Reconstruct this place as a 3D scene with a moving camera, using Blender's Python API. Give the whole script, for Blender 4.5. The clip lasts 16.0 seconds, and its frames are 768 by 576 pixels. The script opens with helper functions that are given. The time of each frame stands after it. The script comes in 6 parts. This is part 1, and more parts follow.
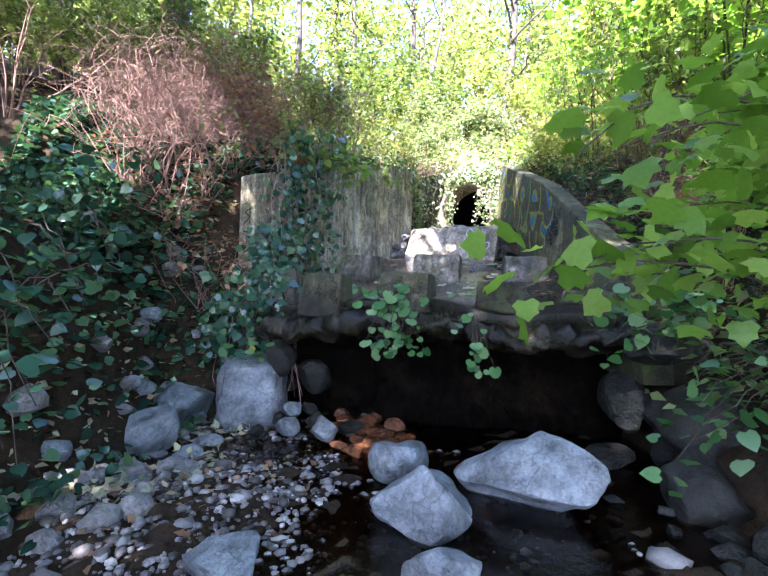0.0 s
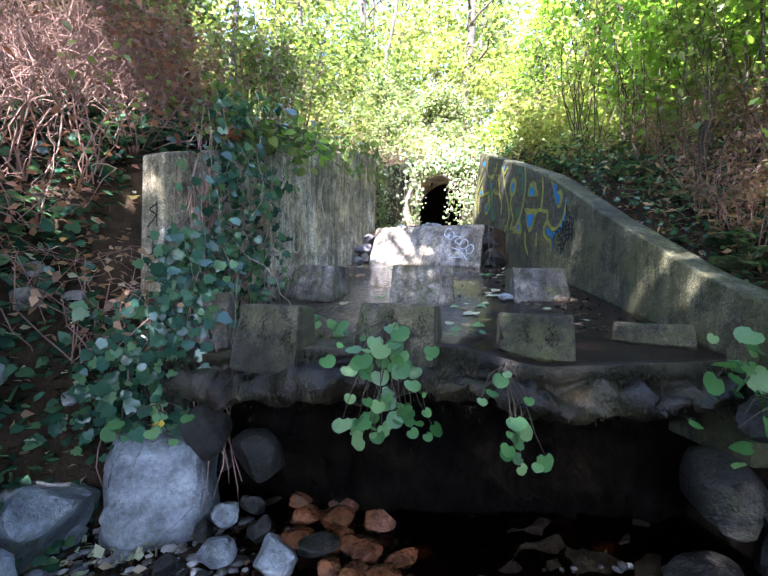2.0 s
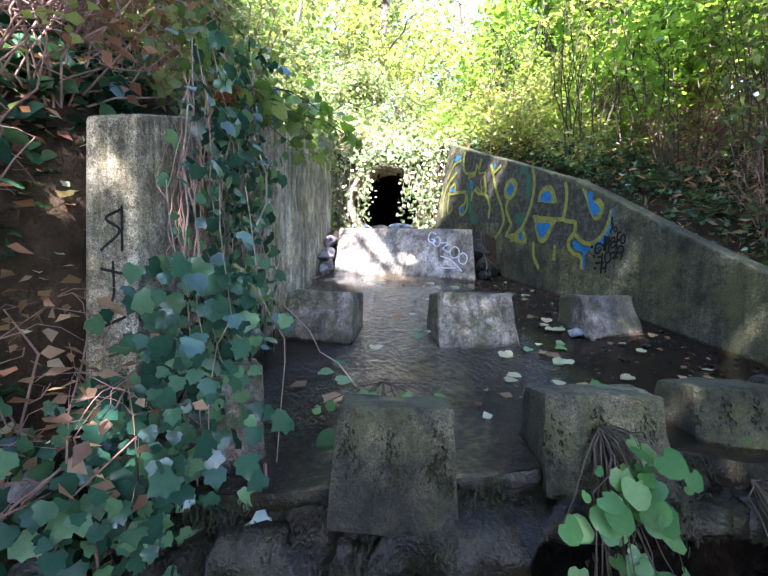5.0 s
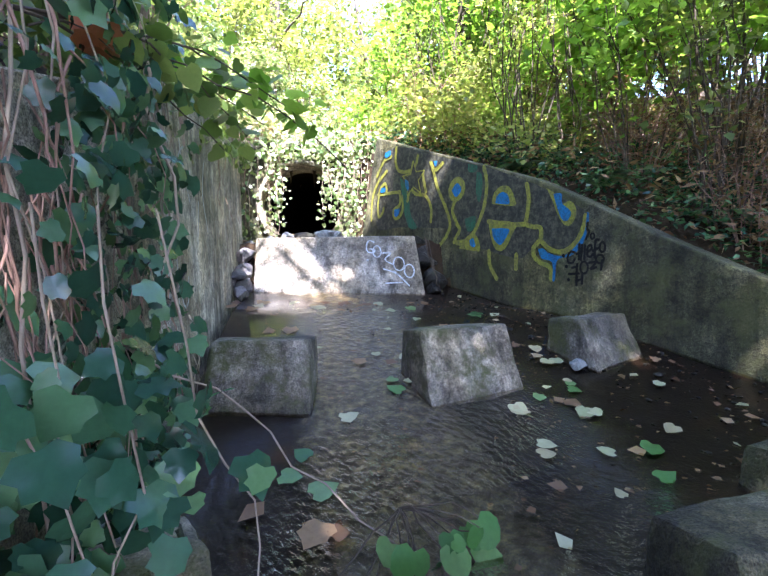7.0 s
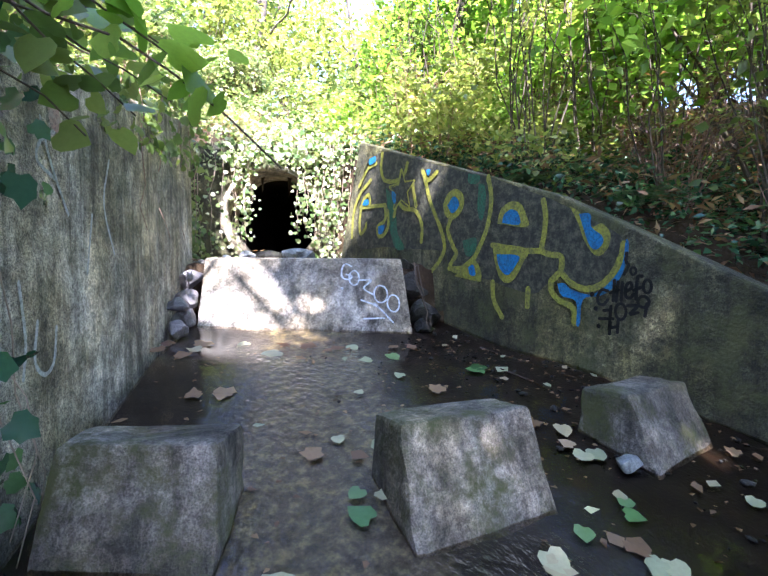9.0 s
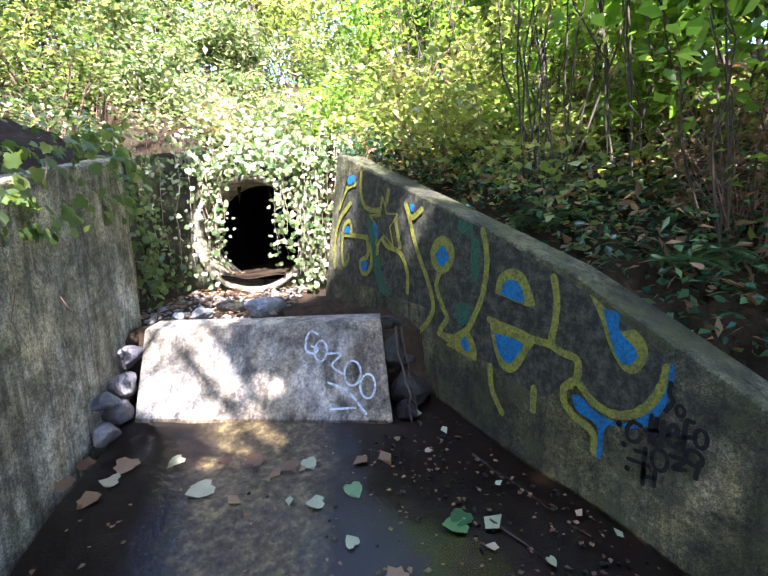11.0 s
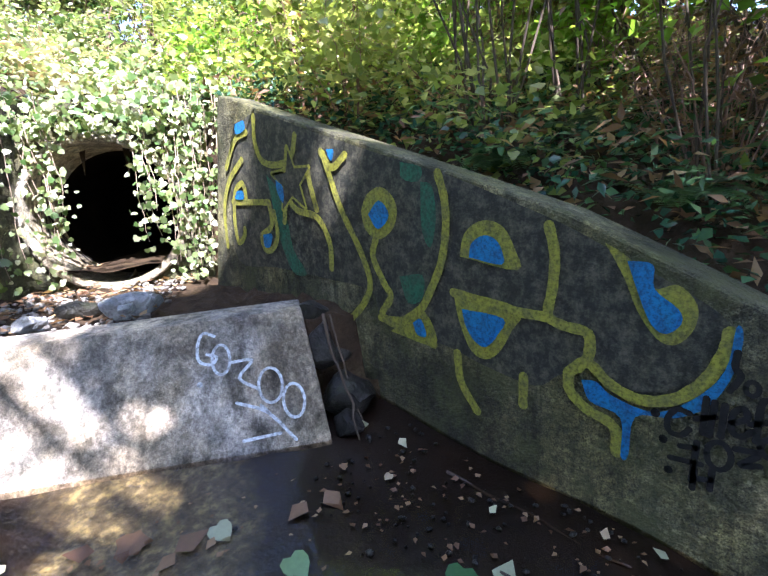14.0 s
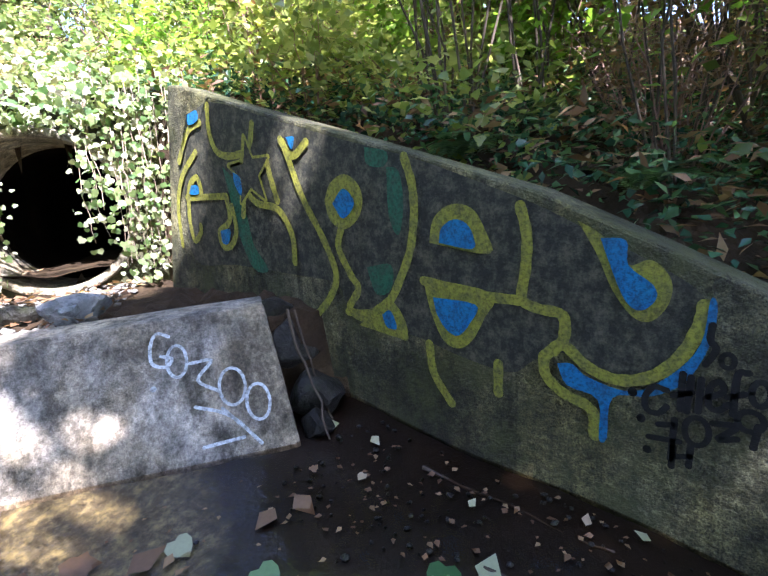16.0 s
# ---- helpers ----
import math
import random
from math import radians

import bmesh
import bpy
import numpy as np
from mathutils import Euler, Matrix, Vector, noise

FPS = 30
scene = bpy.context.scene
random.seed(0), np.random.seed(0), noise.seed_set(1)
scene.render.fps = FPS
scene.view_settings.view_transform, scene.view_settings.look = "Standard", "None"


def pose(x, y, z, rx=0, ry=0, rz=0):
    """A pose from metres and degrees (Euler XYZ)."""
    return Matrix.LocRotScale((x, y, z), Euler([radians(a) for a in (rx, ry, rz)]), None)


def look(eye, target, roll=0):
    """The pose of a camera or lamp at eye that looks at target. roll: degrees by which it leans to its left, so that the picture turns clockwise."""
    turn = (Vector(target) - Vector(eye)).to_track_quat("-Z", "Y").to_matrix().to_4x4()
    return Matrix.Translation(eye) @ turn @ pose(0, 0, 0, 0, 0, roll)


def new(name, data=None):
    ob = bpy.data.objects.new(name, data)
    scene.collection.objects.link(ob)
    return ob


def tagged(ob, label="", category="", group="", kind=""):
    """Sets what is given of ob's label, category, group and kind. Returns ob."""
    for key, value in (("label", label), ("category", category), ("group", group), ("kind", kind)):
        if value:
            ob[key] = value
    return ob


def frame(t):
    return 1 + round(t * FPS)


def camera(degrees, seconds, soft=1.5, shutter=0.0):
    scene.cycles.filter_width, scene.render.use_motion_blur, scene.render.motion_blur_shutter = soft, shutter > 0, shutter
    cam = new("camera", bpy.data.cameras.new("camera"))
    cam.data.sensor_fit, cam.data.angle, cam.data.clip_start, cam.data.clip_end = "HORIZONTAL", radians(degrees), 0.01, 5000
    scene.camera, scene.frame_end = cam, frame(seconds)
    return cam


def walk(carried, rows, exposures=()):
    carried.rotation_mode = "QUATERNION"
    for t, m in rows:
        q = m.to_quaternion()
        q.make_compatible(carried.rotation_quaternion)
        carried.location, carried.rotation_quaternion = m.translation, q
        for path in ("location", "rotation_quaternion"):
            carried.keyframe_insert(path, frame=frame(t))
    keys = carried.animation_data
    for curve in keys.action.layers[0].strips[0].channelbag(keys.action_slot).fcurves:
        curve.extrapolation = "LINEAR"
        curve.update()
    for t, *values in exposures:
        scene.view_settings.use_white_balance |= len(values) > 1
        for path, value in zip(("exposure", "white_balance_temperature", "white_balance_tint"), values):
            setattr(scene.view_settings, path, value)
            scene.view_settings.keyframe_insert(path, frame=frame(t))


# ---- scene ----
cam = camera(81.0, 16.0)
PATH = [
    (0, (0.101, -0.416, 1.376), (0.085, 1.584, 1.362), 1.7),
    (0.5, (-0.051, -0.03, 1.399), (0.005, 1.969, 1.363), 1.6),
    (1, (-0.175, 0.285, 1.527), (-0.019, 2.278, 1.478), 1.4),
    (1.5, (-0.121, 0.681, 1.538), (0.082, 2.67, 1.511), 1.0),
    (2, (-0.123, 1.053, 1.649), (0.095, 3.041, 1.608), 1.0),
    (2.5, (-0.291, 1.198, 1.7), (-0.011, 3.177, 1.635), 1.1),
    (3, (-0.613, 1.299, 1.733), (-0.231, 3.26, 1.653), 1.4),
    (3.5, (-0.762, 1.546, 1.738), (-0.301, 3.49, 1.661), 1.9),
    (4, (-0.897, 1.966, 1.798), (-0.35, 3.888, 1.729), 2.1),
    (4.2, (-0.949, 2.066, 1.815), (-0.356, 3.974, 1.736), 2.0),
    (6.3, (-1.421, 3.263, 2.227), (-0.401, 4.981, 2.126), -0.7),
    (6.5, (-1.338, 3.353, 2.211), (-0.275, 5.044, 2.106), -0.9),
    (7, (-1.158, 3.49, 2.182), (-0.003, 5.118, 2.063), -1.4),
    (7.5, (-1.008, 3.49, 2.18), (0.167, 5.106, 2.078), -1.7),
    (8, (-0.982, 3.518, 2.196), (0.192, 5.135, 2.115), -0.9),
    (8.5, (-0.858, 3.662, 2.206), (0.324, 5.275, 2.154), 0.0),
    (9, (-0.553, 4.167, 2.337), (0.64, 5.77, 2.265), -0.1),
    (9.2, (-0.506, 4.322, 2.508), (0.688, 5.924, 2.413), 0.1),
    (11.3, (0.346, 4.662, 3.207), (1.398, 6.33, 2.874), -2.4),
    (11.5, (0.347, 4.704, 3.238), (1.453, 6.332, 2.881), -2.1),
    (12, (0.432, 4.698, 3.252), (1.567, 6.301, 2.872), -2.3),
    (12.5, (0.514, 4.72, 3.213), (1.661, 6.309, 2.813), -3.4),
    (13, (0.63, 4.866, 3.164), (1.792, 6.438, 2.745), -4.5),
    (13.5, (0.634, 5.133, 3.082), (1.908, 6.619, 2.67), -4.9),
    (14, (0.605, 5.329, 2.997), (2.006, 6.7, 2.6), -5.1),
    (14.5, (0.601, 5.392, 2.939), (2.079, 6.685, 2.559), -5.3),
    (15, (0.61, 5.403, 2.917), (2.119, 6.662, 2.549), -5.3),
    (15.5, (0.625, 5.404, 2.911), (2.141, 6.654, 2.538), -5.5),
    (16, (0.642, 5.4, 2.91), (2.154, 6.651, 2.525), -5.8),
]
KELVIN, TINT = 5700, 26
walk(cam, [(t, look(eye, target, roll)) for t, eye, target, roll in PATH], [(0.0, 3.36, KELVIN, TINT), (9.2, 3.36, KELVIN, TINT), (11.3, 3.02, KELVIN, TINT), (16.0, 3.0, KELVIN, TINT)])

# ---------------------------------------------------------------- world and sun
TO_SUN = Vector((-0.30, -0.62, 0.82)).normalized()
world = bpy.data.worlds.new("forest_sky")
scene.world = world
world.use_nodes = True
wn = world.node_tree.nodes
sky = wn.new("ShaderNodeTexSky")
sky.sky_type, sky.sun_disc = "NISHITA", False
sky.sun_elevation = math.asin(TO_SUN.z)
sky.sun_rotation = math.atan2(TO_SUN.x, TO_SUN.y)
world.node_tree.links.new(sky.outputs[0], wn["Background"].inputs[0])
wn["Background"].inputs[1].default_value = 0.148
sun = new("sun", bpy.data.lights.new("sun", "SUN"))
sun.data.energy, sun.data.angle, sun.data.color = 4.6, radians(0.5), (1.0, 0.94, 0.84)
sun.matrix_world = look((0, 0, 30), Vector((0, 0, 30)) - TO_SUN)

rng = np.random.default_rng(7)


# ---------------------------------------------------------------- materials
def material(name, make):
    m = bpy.data.materials.new(name)
    m.use_nodes = True
    nt = m.node_tree
    nt.nodes.clear()
    out = nt.nodes.new("ShaderNodeOutputMaterial")
    shader = make(nt)
    nt.links.new(shader, out.inputs[0])
    return m


def node(nt, kind, **inputs):
    n = nt.nodes.new(kind)
    for k, v in inputs.items():
        k = k.replace("_", " ")
        if hasattr(v, "links"):
            nt.links.new(v, n.inputs[k])
        else:
            n.inputs[k].default_value = v
    return n


def place_of(nt):
    return nt.nodes.new("ShaderNodeNewGeometry").outputs["Position"]


def noise_of(nt, scale, detail=4.0, rough=0.55, stretch=None, vector=None):
    v = vector or place_of(nt)
    if stretch:
        mp = node(nt, "ShaderNodeMapping", Scale=stretch)
        nt.links.new(v, mp.inputs[0])
        v = mp.outputs[0]
    n = node(nt, "ShaderNodeTexNoise", Scale=scale, Detail=detail, Roughness=rough)
    nt.links.new(v, n.inputs["Vector"])
    return n.outputs[0]


def ramp(nt, fac, stops):
    r = nt.nodes.new("ShaderNodeValToRGB")
    while len(r.color_ramp.elements) < len(stops):
        r.color_ramp.elements.new(0.5)
    for e, (p, c) in zip(r.color_ramp.elements, stops):
        e.position, e.color = p, (*c, 1)
    nt.links.new(fac, r.inputs[0])
    return r.outputs[0]


def mix(nt, fac, a, b, kind="MIX"):
    m = nt.nodes.new("ShaderNodeMix")
    m.data_type, m.blend_type = "RGBA", kind
    for sock, v in ((m.inputs[0], fac), (m.inputs[6], a), (m.inputs[7], b)):
        if hasattr(v, "links"):
            nt.links.new(v, sock)
        else:
            sock.default_value = v if isinstance(v, float) else (*v, 1)
    return m.outputs[2]


def bump_of(nt, height, strength, distance=0.02, normal=None):
    b = node(nt, "ShaderNodeBump", Height=height, Strength=strength, Distance=distance)
    if normal:
        nt.links.new(normal, b.inputs["Normal"])
    return b.outputs[0]


def principled(nt, color, rough, normal=None, **more):
    p = node(nt, "ShaderNodeBsdfPrincipled", Base_Color=color if hasattr(color, "links") else (*color, 1), Roughness=rough, **more)
    if normal:
        nt.links.new(normal, p.inputs["Normal"])
    return p.outputs[0]


def concrete(name, dark, mid, light, moss=0.0, wet=0.85, warm=(1.12, 1.0, 0.78), gleam=0.5, grain=0.8):
    """Old concrete: broad patches, blotches, run-off streaks, pits, lichen and moss."""
    def make(nt):
        big = noise_of(nt, 1.6, 5, 0.6)
        blot = noise_of(nt, 7.5, 6, 0.72)
        streak = noise_of(nt, 5.0, 6, 0.7, (2.6, 2.6, 0.22))
        fine = noise_of(nt, 55, 3, 0.6)
        grit = noise_of(nt, 160, 2, 0.6)
        col = ramp(nt, big, ((0.36, dark), (0.5, mid), (0.64, light)))
        col = mix(nt, ramp(nt, noise_of(nt, 2.3, 4, 0.6, (1, 1, 0.6)), ((0.42, (0, 0, 0)), (0.6, (0.9, 0.9, 0.9)))), col, warm, "MULTIPLY")
        col = mix(nt, 0.85, col, ramp(nt, blot, ((0.36, (0.30, 0.29, 0.26)), (0.52, (1, 1, 1)), (0.66, (1.45, 1.42, 1.35)))), "MULTIPLY")
        col = mix(nt, 0.8, col, ramp(nt, streak, ((0.36, (0.28, 0.27, 0.24)), (0.5, (1, 1, 1)), (0.68, (1.5, 1.47, 1.4)))), "MULTIPLY")
        col = mix(nt, 0.6, col, ramp(nt, fine, ((0.32, (0.35, 0.34, 0.31)), (0.68, (1.25, 1.23, 1.2)))), "MULTIPLY")
        col = mix(nt, grain, col, ramp(nt, grit, ((0.36, (0.25, 0.25, 0.23)), (0.5, (1, 1, 1)), (0.66, (1.5, 1.48, 1.42)))), "MULTIPLY")
        pit = noise_of(nt, 26, 6, 0.8)
        col = mix(nt, grain - 0.1, col, ramp(nt, pit, ((0.38, (0.28, 0.27, 0.24)), (0.47, (1, 1, 1)), (0.62, (1.25, 1.22, 1.15)))), "MULTIPLY")
        if moss:
            grow = noise_of(nt, 3.1, 7, 0.75)
            col = mix(nt, ramp(nt, grow, ((0.47, (0, 0, 0)), (0.62, (moss, moss, moss)))), col, (0.06, 0.066, 0.02))
        nrm = bump_of(nt, grit, 0.6, 0.005, bump_of(nt, fine, 0.8, 0.014, bump_of(nt, blot, 0.6, 0.035)))
        return principled(nt, col, wet, nrm, Specular_IOR_Level=gleam)
    return material(name, make)


def rock_material(name, dark, light, rough=0.55, gleam=0.5):
    def make(nt):
        per = nt.nodes.new("ShaderNodeObjectInfo").outputs["Random"]
        big = noise_of(nt, 4.5, 6, 0.65)
        fine = noise_of(nt, 40, 4, 0.6)
        col = ramp(nt, big, ((0.32, dark), (0.68, light)))
        col = mix(nt, 0.45, col, ramp(nt, fine, ((0.35, (0.4, 0.4, 0.38)), (0.65, (1.1, 1.1, 1.08)))), "MULTIPLY")
        col = mix(nt, 0.4, col, ramp(nt, per, ((0.0, (0.55, 0.6, 0.55)), (0.5, (1, 1, 1)), (1.0, (1.06, 1.0, 0.94)))), "MULTIPLY")
        vor = node(nt, "ShaderNodeTexVoronoi", Scale=5.5)
        vor.feature = "DISTANCE_TO_EDGE"
        warp = mix(nt, 0.35, place_of(nt), big)
        nt.links.new(warp, vor.inputs["Vector"])
        crack = ramp(nt, vor.outputs[0], ((0.0, (0.25, 0.25, 0.24)), (0.025, (1, 1, 1))))
        col = mix(nt, 0.6, col, crack, "MULTIPLY")
        moss = noise_of(nt, 6, 5, 0.7)
        col = mix(nt, ramp(nt, moss, ((0.55, (0, 0, 0)), (0.7, (0.5, 0.5, 0.5)))), col, (0.05, 0.065, 0.025))
        nrm = bump_of(nt, fine, 0.8, 0.016, bump_of(nt, big, 0.9, 0.07))
        return principled(nt, col, rough, nrm, Specular_IOR_Level=gleam)
    return material(name, make)


def leaf_material(name, a, b, c, through_light=0.5, gloss=0.35):
    """Leaves: colour varies leaf by leaf; light shines through them."""
    def make(nt):
        both = nt.nodes.new("ShaderNodeMath")
        both.operation = "ADD"
        nt.links.new(nt.nodes.new("ShaderNodeNewGeometry").outputs["Random Per Island"], both.inputs[0])
        nt.links.new(nt.nodes.new("ShaderNodeObjectInfo").outputs["Random"], both.inputs[1])
        per = nt.nodes.new("ShaderNodeMath")
        per.operation = "FRACT"
        nt.links.new(both.outputs[0], per.inputs[0])
        col = ramp(nt, per.outputs[0], ((0.0, a), (0.55, b), (1.0, c)))
        vein = noise_of(nt, 60, 3, 0.6)
        col = mix(nt, 0.3, col, ramp(nt, vein, ((0.3, (0.6, 0.6, 0.55)), (0.7, (1.1, 1.1, 1.05)))), "MULTIPLY")
        front = principled(nt, col, gloss)
        back = node(nt, "ShaderNodeBsdfTranslucent", Color=mix(nt, 1.0, col, (1.4, 1.35, 0.75), "MULTIPLY")).outputs[0]
        m = node(nt, "ShaderNodeMixShader", Fac=through_light)
        nt.links.new(front, m.inputs[1])
        nt.links.new(back, m.inputs[2])
        return m.outputs[0]
    return material(name, make)


def bark_material(name, dark, light):
    def make(nt):
        n = noise_of(nt, 14, 5, 0.65, (1, 1, 0.25))
        col = ramp(nt, n, ((0.3, dark), (0.7, light)))
        return principled(nt, col, 0.9, bump_of(nt, n, 0.6, 0.02))
    return material(name, make)


def paint_material(name, color, worn, rough=0.7):
    def make(nt):
        n = noise_of(nt, 16, 6, 0.78)
        speck = noise_of(nt, 120, 2, 0.5)
        col = mix(nt, ramp(nt, n, ((0.44, (0, 0, 0)), (0.62, (0.9, 0.9, 0.9)))), color, worn)
        col = mix(nt, 0.7, col, ramp(nt, noise_of(nt, 70, 4, 0.7), ((0.36, (0.3, 0.3, 0.28)), (0.55, (1.1, 1.1, 1.1)))), "MULTIPLY")
        return principled(nt, col, rough, bump_of(nt, speck, 0.4, 0.006))
    return material(name, make)


def ground_make(nt):
    big = noise_of(nt, 0.9, 6, 0.65)
    mid = noise_of(nt, 7, 6, 0.7)
    fine = noise_of(nt, 45, 4, 0.7)
    col = ramp(nt, big, ((0.3, (0.018, 0.013, 0.008)), (0.55, (0.044, 0.031, 0.019)), (0.75, (0.066, 0.053, 0.026))))
    col = mix(nt, 0.6, col, ramp(nt, mid, ((0.35, (0.45, 0.42, 0.4)), (0.65, (1.5, 1.35, 1.15)))), "MULTIPLY")
    nrm = bump_of(nt, fine, 0.6, 0.02, bump_of(nt, mid, 0.8, 0.08))
    return principled(nt, col, 0.9, nrm, Specular_IOR_Level=0.15)


def apron_make(nt):
    # silted wet concrete with a cleaner strip where the flow runs
    pos = place_of(nt)
    sep = nt.nodes.new("ShaderNodeSeparateXYZ")
    nt.links.new(pos, sep.inputs[0])
    def m(op, a, b):
        n = nt.nodes.new("ShaderNodeMath")
        n.operation = op
        for s, v in zip(n.inputs, (a, b)):
            if hasattr(v, "links"):
                nt.links.new(v, s)
            else:
                s.default_value = v
        return n.outputs[0]
    side = m("ADD", m("MULTIPLY", sep.outputs[0], 0.90), m("MULTIPLY", sep.outputs[1], -0.44))
    wob = m("MULTIPLY", m("SUBTRACT", noise_of(nt, 2.2, 5, 0.6), 0.5), 0.5)
    off = m("ABSOLUTE", m("SUBTRACT", m("ADD", side, wob), -2.22), 0.0)
    strip = ramp(nt, off, ((0.30, (1, 1, 1)), (0.44, (0, 0, 0))))
    big = noise_of(nt, 5, 6, 0.7)
    silt = ramp(nt, big, ((0.3, (0.006, 0.0036, 0.002)), (0.6, (0.017, 0.0095, 0.005)), (0.8, (0.035, 0.021, 0.011))))
    clean = ramp(nt, noise_of(nt, 18, 5, 0.7), ((0.34, (0.045, 0.042, 0.026)), (0.5, (0.14, 0.132, 0.088)), (0.66, (0.38, 0.35, 0.18))))
    col = mix(nt, strip, silt, clean)
    nrm = bump_of(nt, noise_of(nt, 60, 3, 0.6), 0.5, 0.006, bump_of(nt, big, 0.4, 0.02))
    return principled(nt, col, 0.5, nrm)


def water_material(name, tint, ripple, scale, stretch):
    def make(nt):
        rip = noise_of(nt, scale, 3, 0.6, stretch)
        nrm = bump_of(nt, rip, ripple, 0.02)
        gl = node(nt, "ShaderNodeBsdfGlossy", Color=(1, 1, 1, 1), Roughness=0.03)
        nt.links.new(nrm, gl.inputs["Normal"])
        tr = node(nt, "ShaderNodeBsdfTransparent", Color=(*tint, 1))
        fr = node(nt, "ShaderNodeFresnel", IOR=1.36)
        nt.links.new(nrm, fr.inputs["Normal"])
        m = nt.nodes.new("ShaderNodeMixShader")
        nt.links.new(fr.outputs[0], m.inputs[0])
        nt.links.new(tr.outputs[0], m.inputs[1])
        nt.links.new(gl.outputs[0], m.inputs[2])
        return m.outputs[0]
    return material(name, make)


def film_make(nt):
    """Thin water: almost still beside the flow, ruffled by small waves where it runs."""
    pos = place_of(nt)
    side = node(nt, "ShaderNodeVectorMath")
    side.operation = "DOT_PRODUCT"
    nt.links.new(pos, side.inputs[0])
    side.inputs[1].default_value = (0.90, -0.44, 0.0)
    wob = noise_of(nt, 1.8, 4, 0.6)
    shift = node(nt, "ShaderNodeMath")
    shift.operation = "MULTIPLY_ADD"
    nt.links.new(wob, shift.inputs[0])
    shift.inputs[1].default_value = 0.5
    nt.links.new(side.outputs["Value"], shift.inputs[2])
    off = node(nt, "ShaderNodeMath")
    off.operation = "ADD"
    nt.links.new(shift.outputs[0], off.inputs[0])
    off.inputs[1].default_value = 2.22 - 0.25
    dist = node(nt, "ShaderNodeMath")
    dist.operation = "ABSOLUTE"
    nt.links.new(off.outputs[0], dist.inputs[0])
    force = ramp(nt, dist.outputs[0], ((0.2, (1, 1, 1)), (0.7, (0.03, 0.03, 0.03))))
    sep = nt.nodes.new("ShaderNodeSeparateXYZ")
    nt.links.new(pos, sep.inputs[0])
    low = node(nt, "ShaderNodeMapRange", From_Min=5.75, From_Max=4.9, To_Min=0.0, To_Max=1.0)
    nt.links.new(sep.outputs[1], low.inputs["Value"])
    near = node(nt, "ShaderNodeMapRange", From_Min=1.25, From_Max=0.45, To_Min=0.0, To_Max=1.0)
    nt.links.new(dist.outputs[0], near.inputs["Value"])
    both = node(nt, "ShaderNodeMath")
    both.operation = "MULTIPLY"
    nt.links.new(low.outputs[0], both.inputs[0])
    nt.links.new(near.outputs[0], both.inputs[1])
    most = node(nt, "ShaderNodeMath")
    most.operation = "MAXIMUM"
    half = node(nt, "ShaderNodeMath")
    half.operation = "MULTIPLY"
    nt.links.new(force, half.inputs[0])
    half.inputs[1].default_value = 0.45
    nt.links.new(half.outputs[0], most.inputs[0])
    nt.links.new(both.outputs[0], most.inputs[1])
    rip = noise_of(nt, 26, 3, 0.5, (1.3, 0.8, 1))
    b1 = node(nt, "ShaderNodeBump", Height=rip, Distance=0.085, Strength=0.5)
    nt.links.new(most.outputs[0], b1.inputs["Strength"])
    nrm = b1.outputs[0]
    gl = node(nt, "ShaderNodeBsdfGlossy", Color=(1, 1, 1, 1), Roughness=0.02)
    nt.links.new(nrm, gl.inputs["Normal"])
    tr = node(nt, "ShaderNodeBsdfTransparent", Color=(0.78, 0.70, 0.60, 1))
    fr = node(nt, "ShaderNodeFresnel", IOR=1.33)
    nt.links.new(nrm, fr.inputs["Normal"])
    m = nt.nodes.new("ShaderNodeMixShader")
    nt.links.new(fr.outputs[0], m.inputs[0])
    nt.links.new(tr.outputs[0], m.inputs[1])
    nt.links.new(gl.outputs[0], m.inputs[2])
    return m.outputs[0]


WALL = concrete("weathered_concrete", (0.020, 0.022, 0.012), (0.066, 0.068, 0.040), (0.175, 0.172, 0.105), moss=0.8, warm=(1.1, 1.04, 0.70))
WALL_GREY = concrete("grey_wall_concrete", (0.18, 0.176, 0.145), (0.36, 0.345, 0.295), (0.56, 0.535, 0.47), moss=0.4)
SLAB = concrete("smooth_concrete", (0.115, 0.112, 0.104), (0.25, 0.243, 0.23), (0.44, 0.42, 0.39), moss=0.15, grain=0.35)
BLOCK = concrete("block_concrete", (0.045, 0.043, 0.040), (0.145, 0.135, 0.126), (0.32, 0.295, 0.28), moss=1.0, grain=0.5)
BLOCK_MOSSY = concrete("mossy_block_concrete", (0.02, 0.02, 0.014), (0.055, 0.054, 0.038), (0.15, 0.142, 0.11), moss=1.0)
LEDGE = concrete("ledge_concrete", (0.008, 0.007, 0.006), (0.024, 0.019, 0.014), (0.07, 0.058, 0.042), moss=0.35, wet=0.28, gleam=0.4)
# near-black: shade of the ledge undercut and pipe is put into this colour
PAINTED_SHADE = concrete("painted_shade", (0.002, 0.002, 0.0015), (0.005, 0.004, 0.003), (0.012, 0.009, 0.006), wet=0.9, gleam=0.05)
PIPE = concrete("pipe_concrete", (0.20, 0.19, 0.16), (0.32, 0.305, 0.26), (0.46, 0.44, 0.38), moss=0.2)
ROCK = rock_material("river_stone", (0.06, 0.070, 0.078), (0.40, 0.435, 0.46), 0.45)
